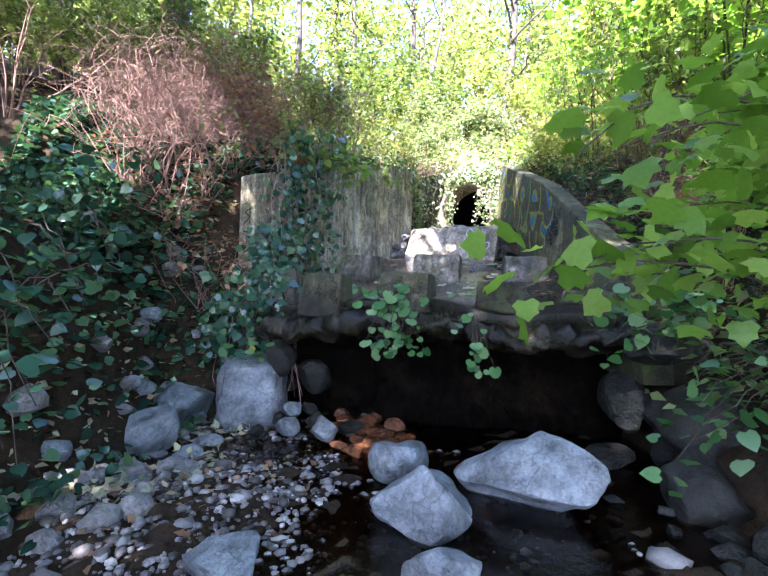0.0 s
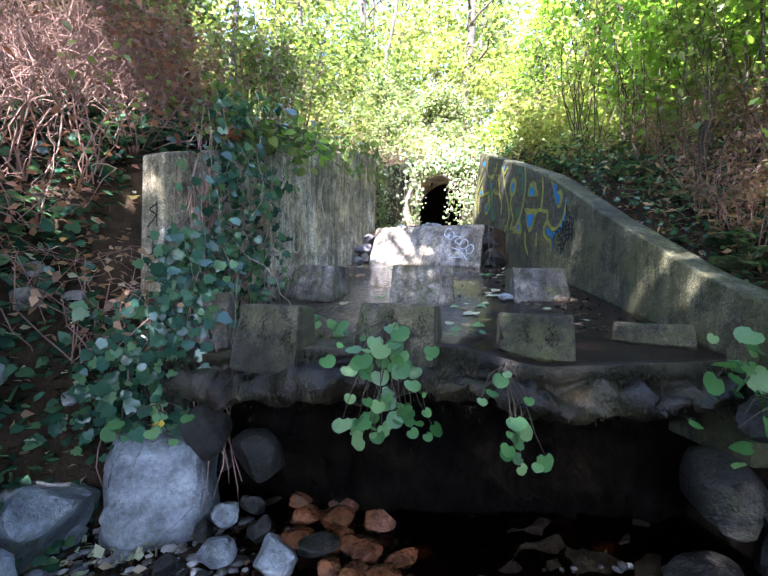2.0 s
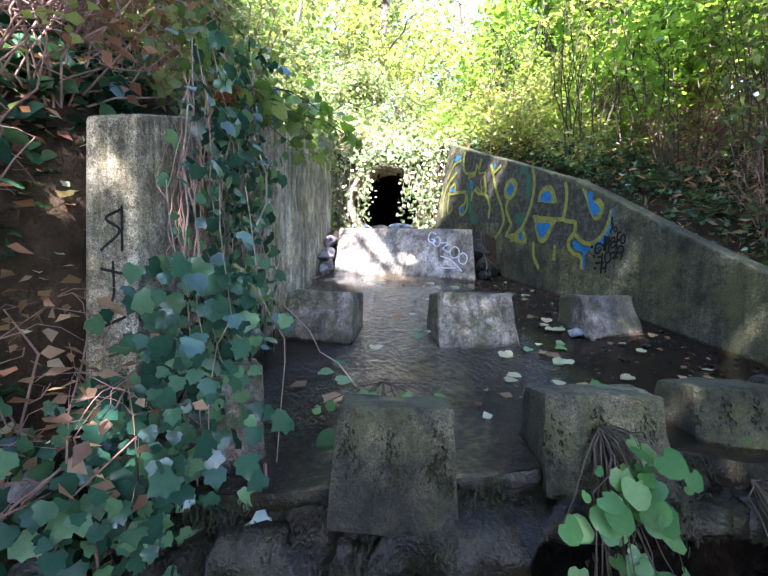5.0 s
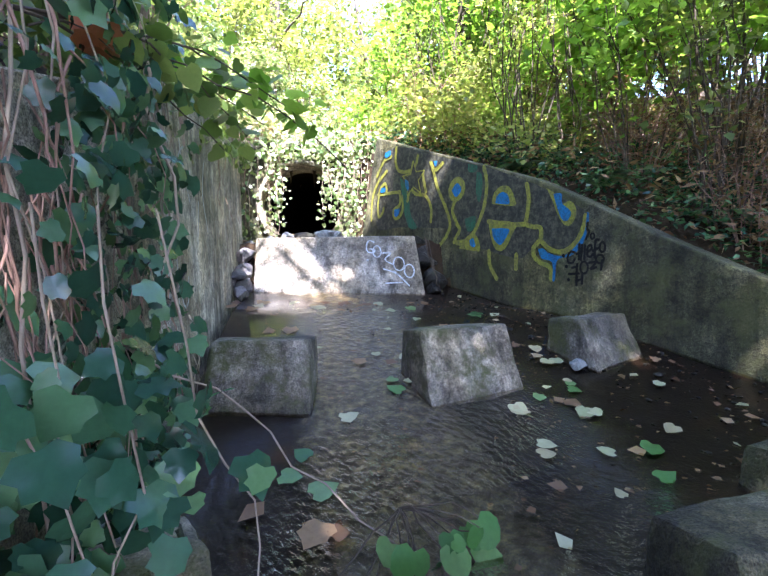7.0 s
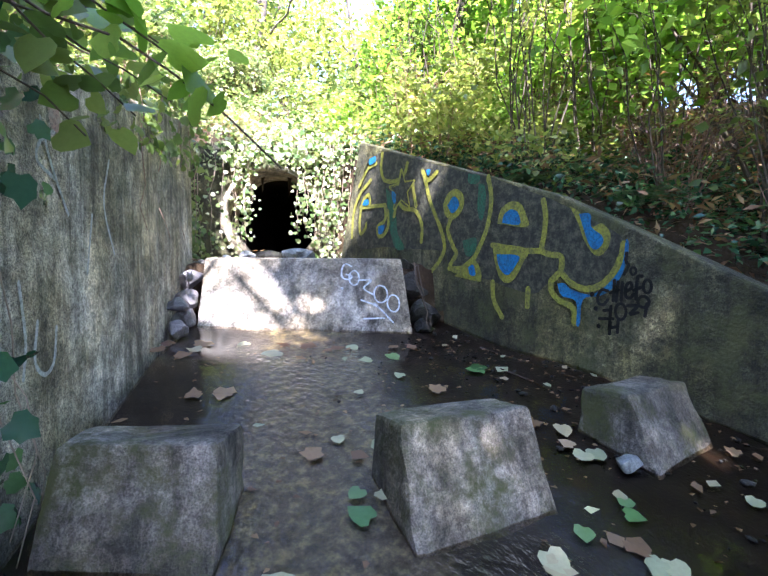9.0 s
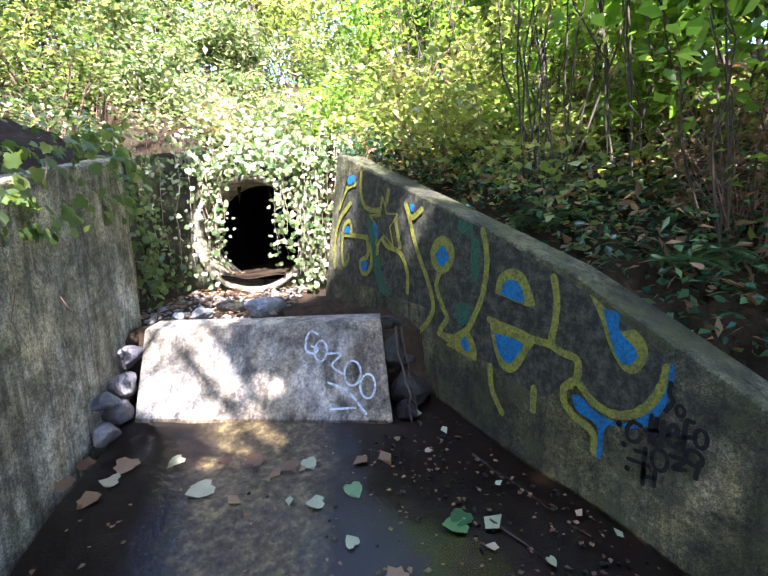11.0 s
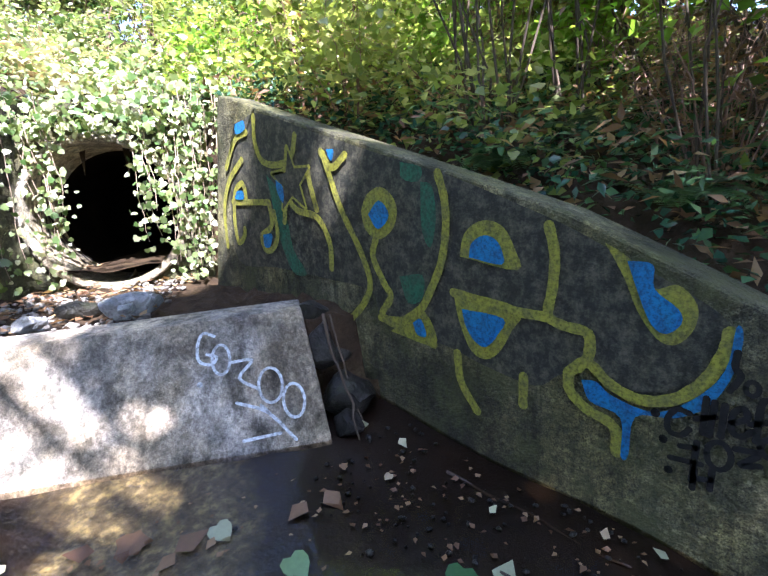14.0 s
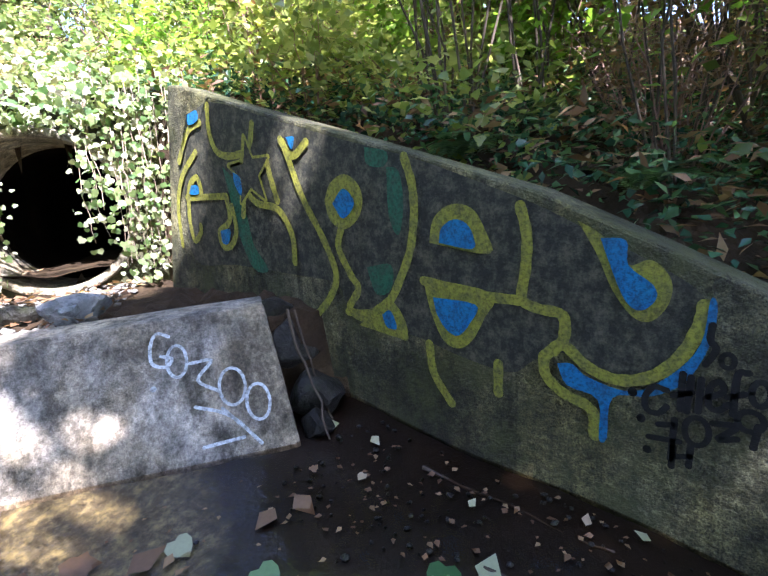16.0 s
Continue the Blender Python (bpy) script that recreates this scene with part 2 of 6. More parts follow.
# wet stone; shade under the bank is partly put into this dark colour
ROCK_DARK = rock_material("wet_shaded_stone", (0.010, 0.010, 0.009), (0.045, 0.044, 0.038), 0.45, 0.2)
ROCK_RUST = rock_material("rust_stained_stone", (0.06, 0.021, 0.009), (0.31, 0.12, 0.052), 0.25)
SPLIT = rock_material("split_stone", (0.035, 0.034, 0.04), (0.19, 0.18, 0.19), 0.45)
GRAVEL = rock_material("gravel_stone", (0.09, 0.085, 0.078), (0.38, 0.355, 0.33), 0.65)
SOIL = material("forest_soil", ground_make)
APRON = material("silted_apron", apron_make)
WATER = water_material("creek_water", (0.50, 0.34, 0.24), 0.35, 14, (1, 1, 1))
FILM = material("flowing_film", film_make)
LIME = leaf_material("lime_leaf", (0.13, 0.18, 0.04), (0.23, 0.29, 0.085), (0.42, 0.43, 0.20), 0.55, 0.35)
MAPLE = leaf_material("maple_leaf", (0.11, 0.22, 0.03), (0.19, 0.34, 0.05), (0.30, 0.44, 0.10), 0.6, 0.4)
# sunlight is put into this leaf colour, paler than the other greens
SUN_PAINTED = leaf_material("sun_painted_leaf", (0.06, 0.13, 0.035), (0.22, 0.29, 0.12), (0.55, 0.57, 0.42), 0.4, 0.35)
GREEN = leaf_material("green_leaf", (0.06, 0.105, 0.03), (0.11, 0.17, 0.045), (0.21, 0.26, 0.08), 0.5, 0.4)
IVY = leaf_material("ivy_leaf", (0.018, 0.06, 0.04), (0.04, 0.11, 0.066), (0.11, 0.21, 0.095), 0.25, 0.2)
FERN = leaf_material("fern_leaf", (0.03, 0.08, 0.03), (0.06, 0.13, 0.05), (0.12, 0.20, 0.08), 0.35, 0.4)
DRY = leaf_material("dry_leaf", (0.12, 0.06, 0.03), (0.22, 0.13, 0.07), (0.36, 0.24, 0.13), 0.3, 0.6)
PALE = leaf_material("pale_fallen_leaf", (0.30, 0.33, 0.20), (0.42, 0.42, 0.26), (0.36, 0.24, 0.15), 0.2, 0.45)
YELLOW = leaf_material("yellow_leaf", (0.5, 0.35, 0.02), (0.55, 0.42, 0.03), (0.6, 0.45, 0.05), 0.3, 0.5)
RUSSET = leaf_material("russet_leaf", (0.35, 0.10, 0.04), (0.42, 0.14, 0.06), (0.45, 0.18, 0.08), 0.3, 0.5)
RUST_LEAF = leaf_material("withered_red_leaf", (0.16, 0.06, 0.035), (0.28, 0.12, 0.07), (0.42, 0.22, 0.15), 0.35, 0.6)
BARK = bark_material("bark", (0.035, 0.028, 0.02), (0.14, 0.115, 0.09))
TWIG = bark_material("dry_twig", (0.12, 0.07, 0.05), (0.36, 0.22, 0.17))
VINE = bark_material("pale_vine", (0.16, 0.12, 0.09), (0.36, 0.29, 0.22))
STEM = bark_material("dark_stem", (0.03, 0.022, 0.016), (0.10, 0.075, 0.05))


# ---------------------------------------------------------------- mesh helpers
def finish(name, mesh, mat, parent=None, label="", smooth=False):
    mesh.materials.append(mat)
    if smooth:
        mesh.polygons.foreach_set("use_smooth", np.ones(len(mesh.polygons), dtype=bool))
    ob = new(name, mesh)
    if parent:
        ob.parent = parent
    if label:
        ob["label"] = label
    return ob


def part(name, bm, mat, parent=None, label="", smooth=False):
    mesh = bpy.data.meshes.new(name)
    bm.to_mesh(mesh)
    bm.free()
    return finish(name, mesh, mat, parent, label, smooth)


def tri_mesh(name, verts, tris, mat, parent=None, label="", smooth=False):
    mesh = bpy.data.meshes.new(name)
    verts, tris = np.asarray(verts, dtype=np.float32), np.asarray(tris, dtype=np.int32)
    mesh.vertices.add(len(verts))
    mesh.vertices.foreach_set("co", verts.ravel())
    mesh.loops.add(tris.size)
    mesh.loops.foreach_set("vertex_index", tris.ravel())
    mesh.polygons.add(len(tris))
    mesh.polygons.foreach_set("loop_start", np.arange(0, tris.size, 3, dtype=np.int32))
    mesh.update(calc_edges=True)
    return finish(name, mesh, mat, parent, label, smooth)


def empty(name, label, category, place=(0, 0, 0), group="", kind=""):
    ob = new(name)
    ob.location = place
    return tagged(ob, label, category, group, kind)


def prism(name, outline, lift, mat, parent=None, bevel=0.02, cuts=0, rough=0.0, label="", seed=0):
    """A solid from a ring of bottom points and the ring of top points over them."""
    bm = bmesh.new()
    a = [bm.verts.new(p) for p in outline]
    b = [bm.verts.new(p) for p in lift]
    bm.faces.new(a[::-1])
    bm.faces.new(b)
    for i in range(len(a)):
        j = (i + 1) % len(a)
        bm.faces.new((a[i], a[j], b[j], b[i]))
    bmesh.ops.recalc_face_normals(bm, faces=bm.faces)
    if bevel:
        bmesh.ops.bevel(bm, geom=list(bm.edges), offset=bevel, segments=2, affect="EDGES", profile=0.6)
    if cuts:
        bmesh.ops.triangulate(bm, faces=[f for f in bm.faces if len(f.verts) > 4])
        bmesh.ops.subdivide_edges(bm, edges=list(bm.edges), cuts=cuts, use_grid_fill=True)
        for v in bm.verts:
            n = noise.noise_vector(v.co * 5 + Vector((seed, 0, 0))) + 0.6 * noise.noise_vector(v.co * 17)
            v.co += n * rough
    return part(name, bm, mat, parent, label)


def tubes(paths, sides=5):
    """Round tapering tubes along lists of (point, radius)."""
    verts, tris = [], []
    for path in paths:
        pts = np.array([p for p, _ in path], dtype=float)
        rad = np.array([r for _, r in path])
        tang = np.gradient(pts, axis=0)
        tang /= np.linalg.norm(tang, axis=1)[:, None] + 1e-9
        ref = np.array([0.31, 0.95, 0.05]) if abs(tang[0][2]) > 0.5 else np.array([0.05, 0.1, 1.0])
        s = np.cross(tang, ref)
        s /= np.linalg.norm(s, axis=1)[:, None] + 1e-9
        u = np.cross(s, tang)
        base = len(verts)
        for k in range(len(pts)):
            for q in range(sides):
                a = 2 * math.pi * q / sides
                verts.append(pts[k] + rad[k] * (math.cos(a) * s[k] + math.sin(a) * u[k]))
        for k in range(len(pts) - 1):
            for q in range(sides):
                a, b = base + k * sides + q, base + k * sides + (q + 1) % sides
                c, d = a + sides, b + sides
                tris += [(a, b, d), (a, d, c)]
        verts.append(pts[-1] + tang[-1] * rad[-1])
        tip = len(verts) - 1
        for q in range(sides):
            tris.append((base + (len(pts) - 1) * sides + q, base + (len(pts) - 1) * sides + (q + 1) % sides, tip))
    return np.array(verts), np.array(tris)


def bow(a, b, sag, r0, r1, n=8, wander=0.0, rg=rng):
    """A bowed, wandering stem from a to b."""
    a, b = np.array(a, float), np.array(b, float)
    out = []
    drift = np.zeros(3)
    for i in range(n):
        f = i / (n - 1)
        drift = drift + rg.normal(0, wander, 3) * (1 if 0 < i < n - 1 else 0)
        p = a + (b - a) * f + np.array((0, 0, sag)) * 4 * f * (1 - f) + drift * min(1, 4 * f * (1 - f) + 0.2)
        out.append((tuple(p), r0 + (r1 - r0) * f))
    return out


# leaf outlines: x across, y along, z out of the leaf
OVAL = (np.array([(0, 0, 0), (-0.34, 0.35, 0.06), (0, 1, -0.08), (0.34, 0.35, 0.06), (0, 0.45, -0.04)]),
        np.array([(0, 4, 1), (1, 4, 2), (2, 4, 3), (3, 4, 0)]))
LONG = (np.array([(0, 0, 0), (-0.17, 0.4, 0.04), (0, 1, -0.1), (0.17, 0.4, 0.04), (0, 0.45, -0.02)]), OVAL[1])


def star_outline(points):
    v = [(0, 0.42, 0.0)] + [(x, y, z) for x, y, z in points]
    n = len(points)
    return np.array(v, float), np.array([(0, 1 + (i + 1) % n, 1 + i) for i in range(n)])


# a five-lobed leaf, and a heart-shaped one
LOBED = star_outline(((0, 0, 0), (-0.30, -0.08, -0.05), (-0.55, 0.18, -0.08), (-0.42, 0.38, 0.02), (-0.46, 0.62, -0.06), (-0.26, 0.70, 0.02), (0, 1.0, -0.1),
                      (0.26, 0.70, 0.02), (0.46, 0.62, -0.06), (0.42, 0.38, 0.02), (0.55, 0.18, -0.08), (0.30, -0.08, -0.05)))
ROUND = star_outline(((0, 0.10, 0), (-0.26, -0.06, -0.02), (-0.52, 0.08, -0.07), (-0.60, 0.36, -0.04), (-0.50, 0.66, -0.08), (-0.26, 0.90, -0.03), (0, 0.97, -0.1),
                      (0.26, 0.90, -0.03), (0.50, 0.66, -0.08), (0.60, 0.36, -0.04), (0.52, 0.08, -0.07), (0.26, -0.06, -0.02)))
HEART = star_outline(((0, 0.06, 0), (-0.22, -0.06, -0.02), (-0.43, 0.1, -0.05), (-0.46, 0.36, -0.05), (-0.32, 0.66, -0.04), (0, 1.0, -0.1),
                      (0.32, 0.66, -0.04), (0.46, 0.36, -0.05), (0.43, 0.1, -0.05), (0.22, -0.06, -0.02)))


def unit(v):
    return v / (np.linalg.norm(v, axis=-1, keepdims=True) + 1e-9)


def leaves(name, at, way, face, size, shape, mat, parent=None, label="", kind="stuff"):
    """Many leaves in one mesh: where they sit, where the tips point, where they face, how long they are."""
    at, way, face = np.asarray(at, float), unit(np.asarray(way, float)), np.asarray(face, float)
    across = unit(np.cross(way, face))
    out = np.cross(across, way)
    t, tris = shape
    size = np.asarray(size, float).reshape(-1, 1, 1)
    v = at[:, None, :] + size * (t[None, :, 0:1] * across[:, None, :] + t[None, :, 1:2] * way[:, None, :] + t[None, :, 2:3] * out[:, None, :])
    k = len(t)
    f = (tris[None] + (np.arange(len(at)) * k)[:, None, None]).reshape(-1, 3)
    ob = tri_mesh(name, v.reshape(-1, 3), f, mat, parent, label, True)
    if kind:
        ob["kind"] = kind
    return ob


def scatter_dirs(n, down=0.3, rg=rng):
    d = rg.normal(0, 1, (n, 3))
    d[:, 2] = d[:, 2] * 0.45 - down
    return d


def up_faces(n, spread=0.5, rg=rng):
    return np.array((0, 0, 1.0)) + rg.normal(0, spread, (n, 3))


# ---------------------------------------------------------------- lie of the land
def s01(t):
    t = np.clip(t, 0, 1)
    return t * t * (3 - 2 * t)


def rough2(x, y):
    return (np.sin(1.7 * x + 0.6 * y + 1) + np.sin(2.3 * y - 0.9 * x + 4) + 0.6 * np.sin(4.1 * x + 3.3 * y) + 0.5 * np.sin(5.7 * y - 4.9 * x + 2)) / 3.1


def apron_z(x, y):
    z = 0.207 + 0.101 * x + 0.218 * y
    return z - 0.09 * s01((y + 0.65 * x - 7.1) / 0.9) + 0.20 * s01((4.7 - y) / 1.0) * s01((1.25 - x) / 0.8)


LW_A, LW_B = np.array((-1.42, 4.63)), np.array((0.55, 8.70))
RW_X = 2.26


def lw_top(d):
    return np.where(d < 2.0, 2.58 + 0.30 * d, 3.18 + 0.22 * (d - 2.0))


def rw_top(y):
    return np.interp(y, (3.3, 3.8, 4.3, 4.8, 5.2, 5.6, 6.0, 6.5, 7.0, 7.6, 8.1, 8.6), (1.55, 1.74, 1.99, 2.24, 2.46, 2.68, 2.89, 3.08, 3.27, 3.49, 3.68, 3.88))


def land(x, y):
    x, y = np.asarray(x, float), np.asarray(y, float)
    # left and right edges of the channel
    xl = np.where(y < 4.5, -1.75 - 0.40 * s01((4.5 - y) / 0.7) - 0.18 * np.sin(y * 1.3) - 0.05 * np.clip(-y, 0, 40), -1.72 + 0.484 * (np.minimum(y, 9.4) - 4.5))
    xr = np.where(y < 3.3, 2.55 + 0.2 * np.sin(y * 1.7) + 0.05 * np.clip(-y, 0, 40), 2.50)
    bed = -0.10 + 0.05 * rough2(x * 1.5, y * 1.5) + 0.10 * s01((-x - 0.3) / 1.0) * s01((3.3 - y) / 1.2)
    fill = np.where((y > 4.9), apron_z(x, y) - 0.45, bed)
    fill = np.where((y - 7.75 + 0.66 * (x - 0.4) > 0.55) & (x > -1), 2.40 + 0.03 * rough2(3 * x, 3 * y), fill)
    # left bank
    dl = np.clip(xl - x, 0, None)
    low_l = 1.75 * (1 - np.exp(-dl / 0.55)) + 0.22 * np.minimum(dl, 14)
    dw = np.clip((y - 4.5) * 1.14, 0, 6)
    high_l = lw_top(dw) - 0.22 + 0.24 * np.minimum(dl, 14) + 0.2 * (1 - np.exp(-dl))
    left = low_l + (high_l - low_l) * s01((y - 4.1) / 0.9)
    # right bank
    dr = np.clip(x - xr, 0, None)
    low_r = 1.15 * (1 - np.exp(-dr / 0.7)) + 0.30 * np.minimum(dr, 14)
    high_r = rw_top(np.clip(y, 3.3, 8.6)) - 0.16 + 0.27 * np.minimum(dr, 14)
    right = low_r + (high_r - low_r) * s01((y - 2.9) / 1.2)
    side = np.where(x < xl, left, np.where(x > xr, right, fill))
    # bank over the pipe
    back = 3.95 + 0.45 * np.clip(y - 10.2, 0, 7) + 0.16 * np.clip(y - 17.2, 0, 60)
    far = s01((y - 10.3) / 5)
    h = np.where((x > xl) & (x < xr), fill + (back - fill) * s01((y - 10.05 + 0.658 * (x - 1.73)) / 0.16), side)
    h = h + (np.maximum(back, h * 0.75) - h) * far
    return h + 0.10 * rough2(x * 0.9, y * 0.9) * np.where((x > xl - 0.3) & (x < xr + 0.3) & (y < 11), 0.0, 1.0)


def axis_steps(lo, hi, fine, far):
    mid = np.arange(lo, hi, fine)
    out, step = [], fine
    p = hi
    while p < far:
        out.append(p)
        step *= 1.22
        p += step
    neg, step, p = [], fine, lo - fine
    while p > -far:
        neg.append(p)
        step *= 1.22
        p -= step
    return np.concatenate([np.array(neg[::-1]), mid, np.array(out)])


gx, gy = axis_steps(-6.0, 8.0, 0.10, 420), axis_steps(-3.0, 13.0, 0.10, 420)
X, Y = np.meshgrid(gx, gy)
Zs = land(X, Y)
Zs += 0.025 * rng.normal(0, 1, Zs.shape) * (np.abs(X) < 9)
idx = np.arange(X.size).reshape(X.shape)
q = np.stack([idx[:-1, :-1], idx[:-1, 1:], idx[1:, 1:], idx[1:, :-1]], -1).reshape(-1, 4)
tr = np.concatenate([q[:, [0, 1, 2]], q[:, [0, 2, 3]]])
PC, AX, SD = np.array((1.83, 9.81, 3.06)), np.array((0.55, 0.836, 0)), np.array((0.836, -0.55, 0))
mid3 = np.stack([X, Y, Zs], -1).reshape(-1, 3)[tr].mean(1) - PC
away = np.hypot(mid3 @ SD, mid3[:, 2])
tr = tr[~((away < 0.66) & (mid3 @ AX > -0.2) & (mid3 @ AX < 4) & (mid3[:, 2] > -0.56))]
ground = tri_mesh("ground", np.stack([X, Y, Zs], -1).reshape(-1, 3), tr, SOIL, smooth=True)
tagged(ground, "dark brown forest soil with leaf litter and creek bed", "ground", kind="structure")

# ---------------------------------------------------------------- concrete channel
def poly_wall(name, foot, top, thick, mat, label, back_slope=0.0, rake=0.0):
    """A wall along a line of foot points, with its own top at each point and thickness on its far side."""
    bm = bmesh.new()
    pts = [np.array(p, float) for p in foot]
    d = pts[-1][:2] - pts[0][:2]
    d /= np.hypot(*d)
    nrm = np.array((-d[1], d[0])) * thick
    ring = []
    for k, (p, t) in enumerate(zip(pts, top)):
        r = rake if k == 0 else 0.0
        ring.append([bm.verts.new((p[0], p[1], p[2])), bm.verts.new((p[0] + d[0] * r, p[1] + d[1] * r, t)), bm.verts.new((p[0] + nrm[0] + d[0] * r, p[1] + nrm[1] + d[1] * r, t - 0.01)),
                     bm.verts.new((p[0] + nrm[0] * (1 + back_slope), p[1] + nrm[1] * (1 + back_slope), p[2]))])
    for a, b in zip(ring, ring[1:]):
        for i in range(4):
            bm.faces.new((a[i], a[(i + 1) % 4], b[(i + 1) % 4], b[i]))
    bm.faces.new(ring[0])
    bm.faces.new(ring[-1][::-1])
    bmesh.ops.recalc_face_normals(bm, faces=bm.faces)
    edges = [e for e in bm.edges if e.calc_face_angle(0) > 0.6]
    bmesh.ops.bevel(bm, geom=edges, offset=0.022, segments=3, affect="EDGES", profile=0.55)
    ob = part(name, bm, mat)
    return tagged(ob, label, "wall", kind="structure")


ld = (LW_B - LW_A) / np.hypot(*(LW_B - LW_A))
steps = np.linspace(0, np.hypot(*(LW_B - LW_A)), 8)
wall_left = poly_wall("wall_left", [(*(LW_A + ld * s), 0.55) for s in steps], [float(lw_top(np.array(s))) for s in steps], 0.22, WALL_GREY,
                      "grey weathered concrete wing wall with faint sprayed scribbles, ivy over its end", 0.15)
ys = [9.45, 8.3, 7.7, 7.0, 6.5, 6.0, 5.6, 5.2, 4.8, 4.3, 3.8, 3.35]
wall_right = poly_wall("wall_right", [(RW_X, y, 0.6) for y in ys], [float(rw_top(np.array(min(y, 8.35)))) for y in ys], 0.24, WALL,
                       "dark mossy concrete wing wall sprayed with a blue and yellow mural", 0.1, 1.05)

# sloping apron between the walls, with its broken lip
bm = bmesh.new()
lip = [(-1.42, 4.45), (-0.90, 4.12), (-0.20, 3.84), (0.50, 3.70), (1.25, 3.66), (2.26, 3.50)]
def lw_x(y):
    return LW_A[0] + (y - LW_A[1]) * ld[0] / ld[1]
NU, NV = 46, 60
grid = []
for j in range(NV + 1):
    v = j / NV
    row = []
    for i in range(NU + 1):
        u = i / NU
        fx = np.interp(u, np.linspace(0, 1, len(lip)), [p[0] for p in lip])
        fy = np.interp(u, np.linspace(0, 1, len(lip)), [p[1] for p in lip])
        bx, by = 0.55 + u * (2.26 - 0.55), 8.45 - 0.75 * u
        x, y = fx + (bx - fx) * v, fy + (by - fy) * v
        x = max(x, lw_x(y) - 0.02)
        row.append(bm.verts.new((x, y, apron_z(x, y) + 0.012 * noise.noise(Vector((x * 6, y * 6, 0))))))
    grid.append(row)
for j in range(NV):
    for i in range(NU):
        bm.faces.new((grid[j][i], grid[j][i + 1], grid[j + 1][i + 1], grid[j + 1][i]))
apron = part("floor_apron", bm, APRON, smooth=True)
tagged(apron, "wet sloping concrete apron, brown with silt", "apron", kind="structure")

# thin running water over it
bm = bmesh.new()
rows = []
for j in range(31):
    rows.append([])
    for i in range(21):
        u, v = i / 20, j / 30
        fx = np.interp(u, np.linspace(0, 1, len(lip)), [p[0] for p in lip])
        fy = np.interp(u, np.linspace(0, 1, len(lip)), [p[1] for p in lip])
        bx, by = 0.55 + u * (2.26 - 0.55), 8.45 - 0.75 * u
        x, y = fx + (bx - fx) * v, fy + (by - fy) * v
        x = max(x, lw_x(y) - 0.02)
        rows[-1].append(bm.verts.new((x, y, apron_z(x, y) + 0.016)))
for a, b in zip(rows, rows[1:]):
    for i in range(20):
        bm.faces.new((a[i], a[i + 1], b[i + 1], b[i]))
film = part("water_film", bm, FILM, smooth=True)
tagged(film, "thin clear water running down the apron", "water", kind="structure")

# broken front of the apron: a ledge, a rough face and the undercut below it
bm = bmesh.new()
prof = [(0.0, 0.0), (-0.02, -0.08), (0.05, -0.10), (0.03, -0.13), (-0.13, -0.15), (-0.17, -0.21), (-0.14, -0.27), (-0.02, -0.31), (0.25, -0.34), (0.50, -0.50), (0.58, -1.4)]
dist = np.concatenate([[0], np.cumsum(np.hypot(*np.diff(np.array(prof), axis=0).T))])
prof = [(float(np.interp(s, dist, [q_[0] for q_ in prof])), float(np.interp(s, dist, [q_[1] for q_ in prof]))) for s in np.linspace(0, dist[-1], 44)]
NL = 170
rings = []
for k in range(NL + 1):
    u = k / NL
    fx = np.interp(u, np.linspace(0, 1, len(lip)), [p[0] for p in lip])
    fy = np.interp(u, np.linspace(0, 1, len(lip)), [p[1] for p in lip])
    ring = []
    for m_, (a, b) in enumerate(prof):
        w = min(1.0, m_ / 4)
        at_ = Vector((fx + 0.34 * a, fy + 0.94 * a, apron_z(fx, fy) + b))
        n = noise.noise_vector(at_ * 3.3) * 0.10 + noise.noise_vector(at_ * 8) * 0.07 + noise.noise_vector(at_ * 20) * 0.03 + noise.noise_vector(at_ * 41) * 0.012
        ring.append(bm.verts.new(at_ + n * w))
    rings.append(ring)
for a, b in zip(rings, rings[1:]):
    for i in range(len(prof) - 1):
        bm.faces.new((a[i], a[i + 1], b[i + 1], b[i]))
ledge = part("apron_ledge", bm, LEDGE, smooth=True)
# shade below the broken edge is painted onto the recessed faces
ledge.data.materials.append(PAINTED_SHADE)
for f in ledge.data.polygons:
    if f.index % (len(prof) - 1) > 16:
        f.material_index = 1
tagged(ledge, "broken wet concrete edge undercut by the creek", "ledge", kind="structure")

# sloping slab across the head of the apron
SA, SB = np.array((0.31, 7.81)), np.array((1.78, 6.86))
TA, TB = np.array((0.53, 8.22)), np.array((1.97, 7.30))
back = np.array((0.55, 0.836))
b0 = [(*SA, 1.6), (*SB, 1.6), (*(TB + back * 0.30), 1.6), (*(TA + back * 0.30), 1.6)]
t0 = [(*TA, 2.46), (*TB, 2.45), (*(TB + back * 0.22), 2.46), (*(TA + back * 0.22), 2.47)]
slab_ob = prism("sloping_slab", b0, t0, SLAB, bevel=0.018, cuts=3, rough=0.006)
tagged(slab_ob, "grey concrete slab leaning across the channel with a white sprayed tag", "slab")

